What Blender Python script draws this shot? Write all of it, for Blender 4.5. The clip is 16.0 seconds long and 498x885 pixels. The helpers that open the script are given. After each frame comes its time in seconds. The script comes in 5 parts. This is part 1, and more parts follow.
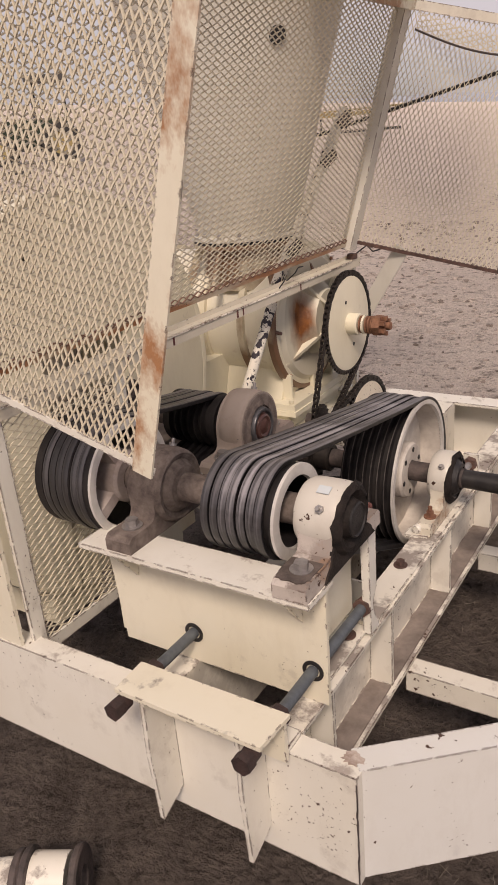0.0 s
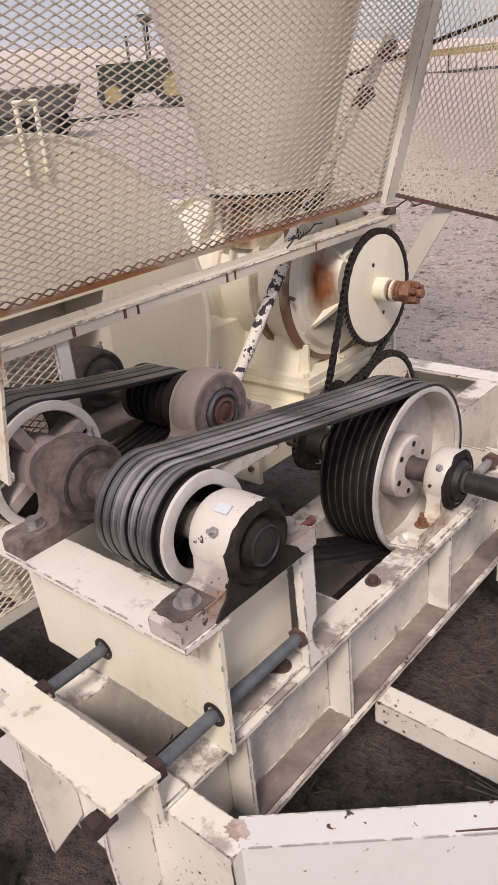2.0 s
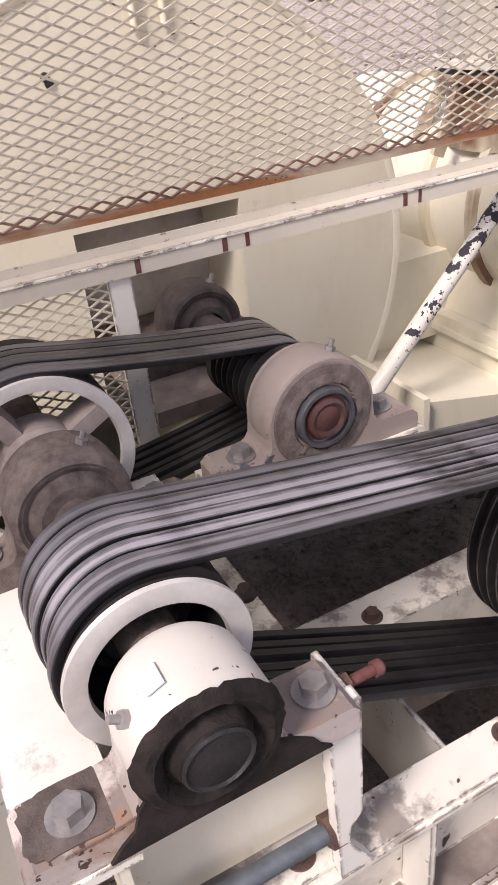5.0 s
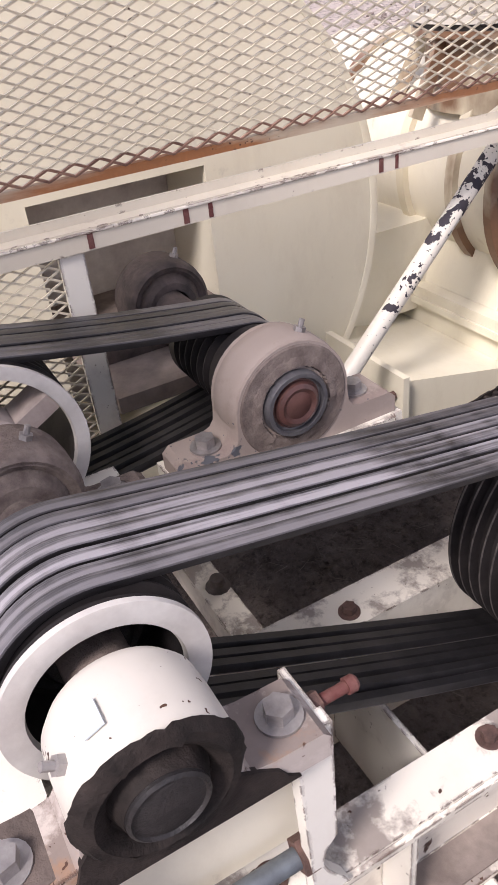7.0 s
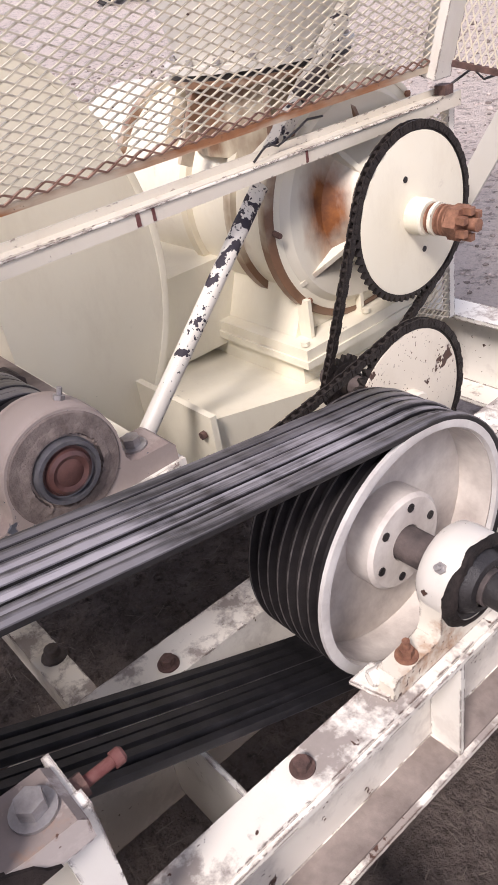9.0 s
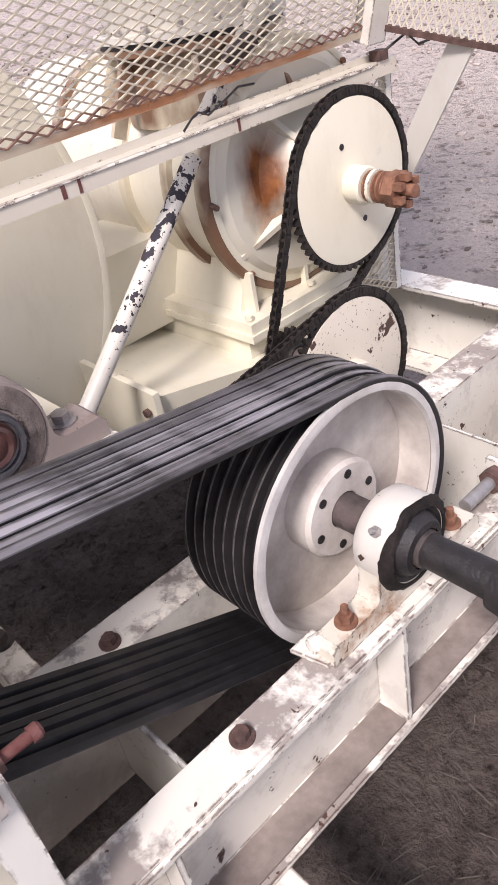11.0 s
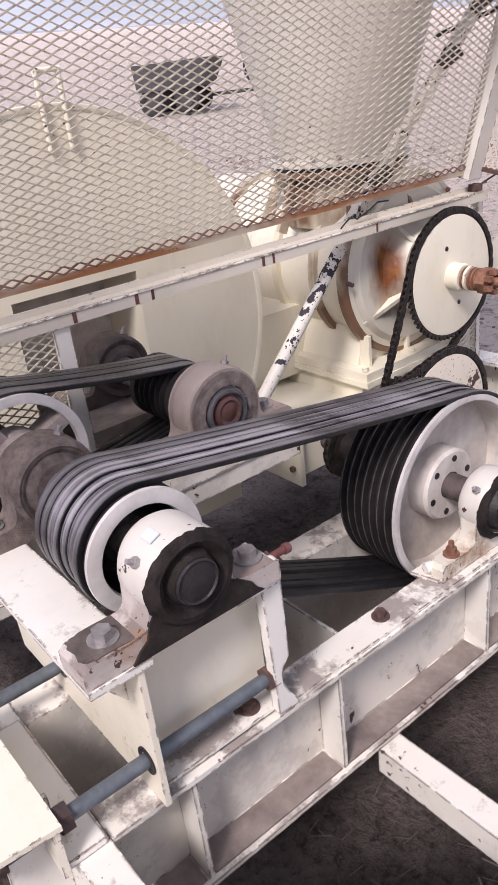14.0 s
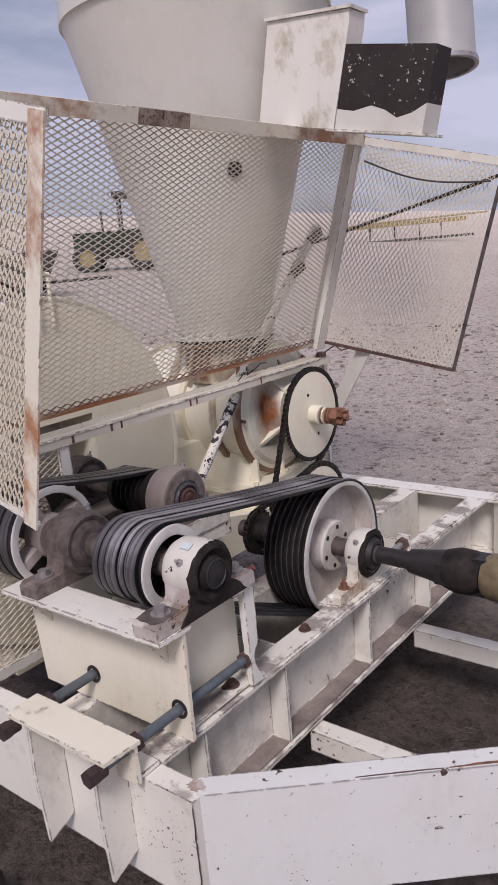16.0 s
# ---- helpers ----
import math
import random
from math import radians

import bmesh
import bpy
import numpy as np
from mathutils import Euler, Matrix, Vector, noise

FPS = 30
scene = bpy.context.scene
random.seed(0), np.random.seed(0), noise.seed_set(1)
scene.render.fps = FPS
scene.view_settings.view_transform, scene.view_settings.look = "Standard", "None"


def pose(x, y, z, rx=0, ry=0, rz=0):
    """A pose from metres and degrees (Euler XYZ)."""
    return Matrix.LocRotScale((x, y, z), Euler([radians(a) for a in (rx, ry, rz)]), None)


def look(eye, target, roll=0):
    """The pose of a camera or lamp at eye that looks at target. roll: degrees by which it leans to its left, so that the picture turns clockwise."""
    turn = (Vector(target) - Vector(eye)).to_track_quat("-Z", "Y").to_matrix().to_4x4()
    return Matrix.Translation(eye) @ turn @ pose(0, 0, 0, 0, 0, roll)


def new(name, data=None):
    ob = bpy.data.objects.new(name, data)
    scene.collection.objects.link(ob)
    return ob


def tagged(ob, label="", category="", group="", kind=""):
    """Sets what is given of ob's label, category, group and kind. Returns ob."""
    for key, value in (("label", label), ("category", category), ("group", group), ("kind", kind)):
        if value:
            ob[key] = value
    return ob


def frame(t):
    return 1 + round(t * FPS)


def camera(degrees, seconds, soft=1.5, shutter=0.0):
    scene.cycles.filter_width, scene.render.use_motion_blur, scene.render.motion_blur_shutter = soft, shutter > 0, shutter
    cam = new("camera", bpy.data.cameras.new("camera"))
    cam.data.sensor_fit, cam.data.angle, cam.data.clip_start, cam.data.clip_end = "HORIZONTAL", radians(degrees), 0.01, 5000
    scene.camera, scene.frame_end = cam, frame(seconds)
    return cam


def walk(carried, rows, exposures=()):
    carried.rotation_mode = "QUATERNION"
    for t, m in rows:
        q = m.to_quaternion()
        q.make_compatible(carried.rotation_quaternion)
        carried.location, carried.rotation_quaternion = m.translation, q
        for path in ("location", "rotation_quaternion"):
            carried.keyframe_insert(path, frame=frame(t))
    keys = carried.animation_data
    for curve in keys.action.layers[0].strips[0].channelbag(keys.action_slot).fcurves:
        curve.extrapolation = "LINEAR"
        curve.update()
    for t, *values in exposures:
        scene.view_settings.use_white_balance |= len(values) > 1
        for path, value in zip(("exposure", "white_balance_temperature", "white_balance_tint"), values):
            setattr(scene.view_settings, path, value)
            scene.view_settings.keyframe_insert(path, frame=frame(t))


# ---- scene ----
cam = camera(36.4, 16.0, soft=1.1)
PATH = [
    (0, (0.559, -0.963, 1.542), (-0.466, 0.582, 0.791), -5.0),
    (0.5, (0.696, -0.858, 1.557), (-0.414, 0.634, 0.821), -5.1),
    (1, (0.648, -0.728, 1.539), (-0.514, 0.715, 0.784), -5.0),
    (1.5, (0.623, -0.634, 1.516), (-0.573, 0.754, 0.715), -5.2),
    (2, (0.68, -0.57, 1.502), (-0.549, 0.76, 0.655), -5.7),
    (2.5, (0.717, -0.509, 1.472), (-0.553, 0.754, 0.582), -6.3),
    (3, (0.683, -0.415, 1.449), (-0.634, 0.775, 0.527), -6.9),
    (3.5, (0.581, -0.273, 1.433), (-0.798, 0.832, 0.496), -6.5),
    (4, (0.571, -0.122, 1.433), (-0.917, 0.794, 0.46), -6.7),
    (4.5, (0.513, -0.031, 1.417), (-1.038, 0.735, 0.413), -6.3),
    (4.7, (0.459, -0.011, 1.416), (-1.097, 0.719, 0.392), -6.0),
    (6.8, (0.35, 0.044, 1.395), (-1.153, 0.753, 0.281), -6.0),
    (7, (0.361, 0.062, 1.392), (-1.137, 0.786, 0.282), -6.5),
    (7.5, (0.381, 0.105, 1.391), (-1.087, 0.883, 0.279), -7.5),
    (8, (0.393, 0.133, 1.399), (-1.049, 0.981, 0.303), -8.4),
    (8.5, (0.417, 0.16, 1.403), (-0.99, 1.084, 0.323), -9.1),
    (9, (0.44, 0.198, 1.408), (-0.927, 1.178, 0.326), -10.1),
    (9.5, (0.459, 0.23, 1.385), (-0.863, 1.261, 0.295), -10.7),
    (9.7, (0.468, 0.245, 1.38), (-0.838, 1.287, 0.281), -11.0),
    (11.8, (0.476, 0.21, 1.37), (-0.856, 1.19, 0.245), -10.2),
    (12, (0.463, 0.182, 1.372), (-0.889, 1.146, 0.257), -9.5),
    (12.5, (0.481, 0.117, 1.398), (-0.913, 1.04, 0.3), -8.2),
    (13, (0.585, 0.036, 1.42), (-0.864, 0.947, 0.385), -7.3),
    (13.5, (0.685, -0.077, 1.44), (-0.796, 0.869, 0.485), -6.7),
    (14, (0.735, -0.271, 1.458), (-0.722, 0.789, 0.59), -7.1),
    (14.5, (0.832, -0.47, 1.493), (-0.578, 0.724, 0.727), -7.1),
    (15, (1.011, -0.624, 1.525), (-0.336, 0.693, 0.855), -6.5),
    (15.5, (1.062, -0.767, 1.552), (-0.219, 0.659, 0.979), -5.9),
    (16, (1.031, -0.942, 1.537), (-0.188, 0.564, 1.043), -5.1),
]
walk(cam, [(t, look(eye, target, roll)) for t, eye, target, roll in PATH],
     exposures=[(0.0, -0.25, 7750, 20), (1.5, -0.06, 7100, 20), (3.5, 0.28, 6750, 21), (7.0, 0.58, 6500, 20), (9.0, 0.58, 6450, 20), (12.5, 0.56, 6350, 20), (14.5, 0.14, 6300, 22), (16.0, -0.30, 6250, 21)])


# ---- world and light ----
world = bpy.data.worlds.new("overcast_sky")
scene.world = world
world.use_nodes = True
wt = world.node_tree
wt.nodes.clear()
SUN_EL, SUN_AZ = radians(47), radians(150)
sky = wt.nodes.new("ShaderNodeTexSky")
sky.sky_type, sky.sun_disc = "NISHITA", False
sky.sun_elevation, sky.sun_rotation = SUN_EL, SUN_AZ
sky.dust_density, sky.air_density = 2.0, 1.0
coord = wt.nodes.new("ShaderNodeTexCoord")
stretch = wt.nodes.new("ShaderNodeMapping")
stretch.inputs["Scale"].default_value = (1.0, 1.0, 4.5)
cloud = wt.nodes.new("ShaderNodeTexNoise")
cloud.inputs["Scale"].default_value, cloud.inputs["Detail"].default_value, cloud.inputs["Roughness"].default_value = 1.7, 6.0, 0.55
ramp = wt.nodes.new("ShaderNodeValToRGB")
ramp.color_ramp.elements[0].position, ramp.color_ramp.elements[1].position = 0.36, 0.62
ramp.color_ramp.elements[0].color, ramp.color_ramp.elements[1].color = (0.25, 0.25, 0.25, 1), (0.95, 0.95, 0.95, 1)
mix = wt.nodes.new("ShaderNodeMix")
mix.data_type = "RGBA"
mix.inputs["B"].default_value = (9.6, 10.0, 11.6, 1)
back = wt.nodes.new("ShaderNodeBackground")
back.inputs["Strength"].default_value = 0.074
wout = wt.nodes.new("ShaderNodeOutputWorld")
for a, b in ((coord.outputs["Generated"], stretch.inputs["Vector"]), (stretch.outputs["Vector"], cloud.inputs["Vector"]), (cloud.outputs["Fac"], ramp.inputs["Fac"]),
             (ramp.outputs["Color"], mix.inputs["Factor"]), (sky.outputs["Color"], mix.inputs["A"]), (mix.outputs["Result"], back.inputs["Color"]), (back.outputs["Background"], wout.inputs["Surface"])):
    wt.links.new(a, b)
sun = new("sun", bpy.data.lights.new("sun", "SUN"))
sun.data.energy, sun.data.angle, sun.data.color = 3.12, radians(14), (1.0, 0.95, 0.88)
sun.matrix_world = look((0, 0, 0), (-math.sin(SUN_AZ) * math.cos(SUN_EL), -math.cos(SUN_AZ) * math.cos(SUN_EL), -math.sin(SUN_EL)))


# ---- materials ----
class Nodes:
    def __init__(self, name):
        self.mat = bpy.data.materials.new(name)
        self.mat.use_nodes = True
        self.t = self.mat.node_tree
        self.b = self.t.nodes["Principled BSDF"]
        self.pos = self.t.nodes.new("ShaderNodeTexCoord").outputs["Object"]

    def link(self, a, b):
        self.t.links.new(a, b)

    def noise(self, scale, detail=4.0, rough=0.6, stretch=None, vec=None):
        n = self.t.nodes.new("ShaderNodeTexNoise")
        n.inputs["Scale"].default_value, n.inputs["Detail"].default_value, n.inputs["Roughness"].default_value = scale, detail, rough
        v = vec or self.pos
        if stretch:
            m = self.t.nodes.new("ShaderNodeMapping")
            m.inputs["Scale"].default_value = stretch
            self.link(v, m.inputs["Vector"])
            v = m.outputs["Vector"]
        self.link(v, n.inputs["Vector"])
        return n.outputs["Fac"]

    def step(self, fac, lo, hi):
        r = self.t.nodes.new("ShaderNodeMapRange")
        r.inputs["From Min"].default_value, r.inputs["From Max"].default_value = lo, hi
        self.link(fac, r.inputs["Value"])
        return r.outputs["Result"]

    def math(self, op, a, b):
        m = self.t.nodes.new("ShaderNodeMath")
        m.operation = op
        for i, v in enumerate((a, b)):
            if isinstance(v, (int, float)):
                m.inputs[i].default_value = v
            else:
                self.link(v, m.inputs[i])
        return m.outputs[0]

    def mix(self, fac, a, b):
        m = self.t.nodes.new("ShaderNodeMix")
        m.data_type = "RGBA"
        for key, v in (("Factor", fac), ("A", a), ("B", b)):
            if isinstance(v, tuple):
                m.inputs[key].default_value = (*v, 1)
            elif isinstance(v, (int, float)):
                m.inputs[key].default_value = v
            else:
                self.link(v, m.inputs[key])
        return m.outputs["Result"]

    def up(self):
        g = self.t.nodes.new("ShaderNodeNewGeometry")
        x = self.t.nodes.new("ShaderNodeSeparateXYZ")
        self.link(g.outputs["Normal"], x.inputs[0])
        return x.outputs["Z"]

    def random(self):
        return self.t.nodes.new("ShaderNodeObjectInfo").outputs["Random"]

    def bump(self, height, strength, distance=0.002):
        n = self.t.nodes.new("ShaderNodeBump")
        n.inputs["Strength"].default_value, n.inputs["Distance"].default_value = strength, distance
        self.link(height, n.inputs["Height"])
        self.link(n.outputs["Normal"], self.b.inputs["Normal"])

    def done(self, color, rough=0.5, metal=0.0, spec=0.5):
        for key, v in (("Base Color", color), ("Roughness", rough), ("Metallic", metal), ("Specular IOR Level", spec)):
            if isinstance(v, tuple):
                self.b.inputs[key].default_value = (*v, 1)
            elif isinstance(v, (int, float)):
                self.b.inputs[key].default_value = v
            else:
                self.link(v, self.b.inputs[key])
        return self.mat


CREAM = (0.765, 0.72, 0.605)


def painted(name, base=CREAM, chips=0.72, rust=0.70, dirt=0.5, dirt_color=(0.15, 0.125, 0.115), chip_color=(0.045, 0.035, 0.035), chip_scale=48.0, rust_stretch=None, rough=0.36, edge=0.0, rust_color=(0.34, 0.11, 0.035), spread=0.22, specks=0.0, chip_warm=(0.11, 0.05, 0.03), rust_rough=0.7, rust_scale=6.5):
    """Old enamel with dust lying in patches, chips down to dark primer and rust stains; higher thresholds give less of each, edge wears the corners."""
    n = Nodes(name)
    big = n.noise(3.2, 4, 0.55)
    fine = n.noise(70, 5, 0.7)
    col = n.mix(n.step(big, 0.3, 0.72), base, tuple(c * f for c, f in zip(base, (0.93, 0.91, 0.87))))
    faint = n.step(n.noise(9, 7, 0.75, (1, 1, 0.45)), 0.5, 0.85)
    col = n.mix(n.math("MULTIPLY", faint, 0.35), col, tuple(c * f for c, f in zip(base, (0.62, 0.56, 0.5))))
    grime = n.math("MULTIPLY", n.step(n.noise(9, 8, 0.68), 0.66 - 0.26 * dirt, 0.735 - 0.25 * dirt), n.step(n.up(), -0.3, 0.8))
    col = n.mix(n.math("MULTIPLY", grime, 0.85), col, n.mix(fine, dirt_color, tuple(c * 1.7 for c in dirt_color)))
    stain = n.step(n.noise(rust_scale, 6, rust_rough, rust_stretch), rust, rust + 0.12)
    col = n.mix(n.math("MULTIPLY", stain, 0.9), col, n.mix(fine, rust_color, tuple(c * 0.5 for c in rust_color)))
    cover = n.noise(2.1, 2, 0.5)
    level = n.math("ADD", n.noise(chip_scale, 4, 0.62), n.math("MULTIPLY", n.math("SUBTRACT", cover, 0.5), spread))
    if edge:
        bev = n.t.nodes.new("ShaderNodeBevel")
        bev.samples = 4
        bev.inputs["Radius"].default_value = 0.007
        geo = n.t.nodes.new("ShaderNodeNewGeometry")
        dot = n.t.nodes.new("ShaderNodeVectorMath")
        dot.operation = "DOT_PRODUCT"
        n.link(bev.outputs["Normal"], dot.inputs[0])
        n.link(geo.outputs["Normal"], dot.inputs[1])
        worn = n.step(dot.outputs["Value"], 0.985, 0.86)
        level = n.math("ADD", level, n.math("MULTIPLY", worn, edge))
    chip = n.step(level, chips, chips + 0.014)
    speck = n.step(n.math("ADD", n.noise(140, 2, 0.5), n.math("MULTIPLY", n.math("SUBTRACT", n.noise(4.3, 3, 0.6), 0.5), 0.55)), chips + 0.015 + specks, chips + 0.03 + specks)
    chip = n.math("MAXIMUM", chip, speck)
    col = n.mix(chip, col, n.mix(fine, chip_color, chip_warm))
    n.bump(n.math("MULTIPLY", n.math("ADD", chip, n.math("MULTIPLY", stain, 0.3)), -1.0), 0.5, 0.0012)
    return n.done(col, n.math("ADD", rough, n.math("MULTIPLY", n.math("ADD", grime, chip), 0.4)), 0.0, 0.45)


def plain(name, a, b, scale=20.0, rough=0.6, metal=0.0, bump=0.3, detail=5, stretch=None, spec=0.5):
    n = Nodes(name)
    f = n.noise(scale, detail, 0.65, stretch)
    n.bump(n.noise(scale * 5, 4, 0.7), bump, 0.002)
    return n.done(n.mix(n.step(f, 0.3, 0.7), a, b), rough, metal, spec)


M_CREAM = painted("cream_enamel", chips=0.77, edge=0.20, dirt=0.25, rust=0.80)
M_FRAME = painted("cream_enamel_worn", base=(0.77, 0.745, 0.69), chips=0.70, dirt=0.40, rust=0.73, edge=0.27, spread=0.36, specks=0.05, dirt_color=(0.24, 0.20, 0.175))
M_RAIL = painted("cream_enamel_scuffed", base=(0.76, 0.725, 0.66), chips=0.68, specks=0.05, dirt=0.74, rust=0.78, dirt_color=(0.16, 0.132, 0.12), chip_scale=34, edge=0.20, spread=0.35)
M_CLEAN = painted("cream_enamel_smooth", base=(0.79, 0.75, 0.62), chips=0.85, dirt=0.1, rust=0.9)
M_DRUM = painted("cream_enamel_rust_run", base=(0.76, 0.72, 0.61), chips=0.82, dirt=0.2, rust=0.63, rust_stretch=(0.8, 1.0, 0.5), rust_color=(0.30, 0.11, 0.04), rust_rough=0.5)
M_BAND = painted("rust_streaked_band", base=(0.70, 0.64, 0.50), chips=0.82, dirt=0.2, rust=0.44, rust_stretch=(1.0, 0.5, 0.5), rust_color=(0.19, 0.072, 0.03), rust_rough=0.5)
M_STRUT = painted("cream_enamel_flaking", base=(0.68, 0.65, 0.59), chips=0.605, dirt=0.1, rust=0.9, chip_color=(0.02, 0.019, 0.032), chip_scale=30, spread=0.42, specks=0.06, chip_warm=(0.045, 0.035, 0.04))
M_HOODBAR = painted("cream_enamel_rusted_bar", chips=0.75, dirt=0.25, rust=0.47, rust_stretch=(1, 0.5, 0.6), rust_color=(0.45, 0.17, 0.05), edge=0.18)
M_MESH = painted("cream_mesh_paint", base=(0.70, 0.64, 0.52), chips=0.74, dirt=0.05, rust=0.66)
M_TANK = painted("pale_tank_paint", base=(0.64, 0.62, 0.575), chips=0.88, dirt=0.1, rust=0.92, rough=0.45)
M_BLOCKN = painted("white_bearing_paint", base=(0.62, 0.59, 0.545), chips=0.655, dirt=0.34, rust=0.74, spread=0.4, chip_scale=19, edge=0.10, specks=0.04, chip_color=(0.02, 0.018, 0.02))
M_GREASE = plain("greasy_dust", (0.022, 0.018, 0.018), (0.115, 0.088, 0.082), 22, 0.75, 0, 0.9)
M_FOOT = plain("grimy_cast_iron", (0.014, 0.011, 0.010), (0.17, 0.138, 0.124), 17, 0.8, 0, 1.0)
M_GUARD = painted("weathered_guard_paint", base=(0.63, 0.585, 0.50), chips=0.73, dirt=0.25, rust=0.70, edge=0.14, specks=0.03, rust_color=(0.30, 0.14, 0.08), dirt_color=(0.33, 0.28, 0.24))
M_CASTING = painted("dusty_casting_paint", base=(0.32, 0.268, 0.245), chips=0.675, chip_scale=11, chip_color=(0.06, 0.065, 0.08), chip_warm=(0.10, 0.10, 0.11), dirt=0.62, dirt_color=(0.17, 0.132, 0.12), rust=0.9, rough=0.75, spread=0.5, specks=0.05)
M_GRIT = plain("caked_brown_grit", (0.105, 0.082, 0.074), (0.235, 0.192, 0.172), 45, 0.95, 0, 1.0, spec=0.15)
M_INPUTFOOT = painted("chipped_foot_paint", base=(0.66, 0.62, 0.54), chips=0.70, dirt=0.35, rust=0.55, rust_color=(0.42, 0.20, 0.09), edge=0.20, specks=0.03)
M_FOOTGRIME = plain("oily_foot_grime", (0.045, 0.034, 0.030), (0.14, 0.108, 0.095), 28, 0.8, 0, 0.8)
M_SEALRING = plain("blued_steel_ring", (0.09, 0.09, 0.105), (0.20, 0.195, 0.205), 25, 0.35, 0.5, 0.2)
M_SCREENRUST = plain("rust_stained_screen_paint", (0.11, 0.050, 0.038), (0.36, 0.22, 0.16), 25, 0.75, 0, 0.3)
M_CAKE = plain("caked_grease", (0.003, 0.0025, 0.0025), (0.040, 0.030, 0.027), 26, 0.75, 0, 1.0, detail=8, spec=0.25)
M_DOME = plain("oily_brown_dome", (0.055, 0.026, 0.024), (0.15, 0.070, 0.060), 30, 0.30, 0.1, 0.1)
M_SCORCH = painted("scorched_bar_paint", base=(0.34, 0.27, 0.22), chips=0.62, dirt=0.4, rust=0.46, rust_color=(0.13, 0.06, 0.045), spread=0.5)
M_NEARFOOT = painted("grimy_bearing_foot_paint", base=(0.50, 0.45, 0.425), chips=0.70, dirt=0.80, dirt_color=(0.13, 0.102, 0.09), rust=0.58, rust_color=(0.42, 0.22, 0.11), spread=0.35, edge=0.16, specks=0.03, rough=0.6)
M_SCREWHEAD = plain("dark_screw_head", (0.020, 0.013, 0.013), (0.075, 0.042, 0.038), 40, 0.65, 0.1, 0.8)
M_PULLEYWEB = plain("dusty_web_and_recess_shade", (0.36, 0.31, 0.28), (0.70, 0.65, 0.59), 9, 0.75, 0, 0.4)
M_DUSTY = plain("dusty_cast_iron", (0.36, 0.30, 0.275), (0.17, 0.135, 0.125), 12, 0.75, 0, 0.5)
M_TONGUE = painted("white_tongue_enamel", base=(0.70, 0.70, 0.695), chips=0.71, dirt=0.22, rust=0.80, edge=0.24, spread=0.42, specks=0.03, dirt_color=(0.30, 0.30, 0.33))
M_PIPE = plain("dull_grey_sheet", (0.30, 0.29, 0.285), (0.38, 0.37, 0.36), 3, 0.5, 0, 0.05)
M_BLACK = plain("black_grease", (0.008, 0.007, 0.008), (0.028, 0.024, 0.024), 30, 0.5, 0, 0.8)
M_STEEL = plain("worn_steel", (0.46, 0.44, 0.43), (0.24, 0.22, 0.22), 30, 0.42, 0.6, 0.2)
M_RIM = plain("bare_pulley_rim", (0.70, 0.68, 0.65), (0.50, 0.47, 0.45), 14, 0.42, 0.2, 0.2)
M_IRON = plain("pulley_iron", (0.008, 0.007, 0.008), (0.026, 0.022, 0.022), 20, 0.6, 0, 0.3, spec=0.3)
M_BRASSY = plain("brassy_worn_coupling", (0.30, 0.235, 0.13), (0.12, 0.09, 0.06), 25, 0.5, 0.3, 0.4)
M_ZINC = plain("zinc_thread", (0.155, 0.178, 0.20), (0.095, 0.105, 0.12), 40, 0.5, 0.35, 0.2)
M_RUSTY = plain("rusty_fastener", (0.045, 0.026, 0.023), (0.17, 0.095, 0.078), 45, 0.75, 0.1, 0.8)
M_NUT = plain("orange_rust", (0.13, 0.055, 0.035), (0.34, 0.17, 0.105), 55, 0.7, 0.2, 0.6)
M_CHAIN = plain("oily_chain", (0.008, 0.007, 0.008), (0.034, 0.026, 0.023), 50, 0.5, 0.3, 0.4)
M_REDTIP = plain("red_faded_steel", (0.10, 0.025, 0.025), (0.17, 0.085, 0.075), 45, 0.75, 0, 0.6, spec=0.2)
# pale blue of a reflection, painted as a flat colour
M_REFLECTION = plain("pale_reflection", (0.58, 0.63, 0.66), (0.50, 0.55, 0.58), 20, 0.45, 0, 0.05)
M_DUST = plain("settled_brown_dust", (0.30, 0.252, 0.225), (0.15, 0.122, 0.11), 14, 0.95, 0, 0.6, spec=0.1)
M_PATCH = plain("brown_bare_patch", (0.26, 0.18, 0.14), (0.58, 0.50, 0.45), 60, 0.75, 0, 0.3)
M_BARRUST = painted("orange_rusted_bar", base=(0.66, 0.56, 0.43), chips=0.72, dirt=0.1, rust=0.45, rust_stretch=(1, 0.35, 2.2), rust_color=(0.52, 0.19, 0.06), rust_rough=0.55)
M_WORN = painted("patchy_sprocket_paint", base=(0.69, 0.63, 0.53), chips=0.60, dirt=0.2, rust=0.60, rust_color=(0.09, 0.055, 0.04), chip_scale=13, spread=0.45, specks=0.04)
M_WHEEL = plain("dusty_pink_wheel_paint", (0.50, 0.43, 0.40), (0.22, 0.17, 0.155), 11, 0.7, 0, 0.4)
M_SOOT = plain("soot_black_steel", (0.010, 0.008, 0.008), (0.10, 0.088, 0.085), 38, 0.7, 0, 0.5)


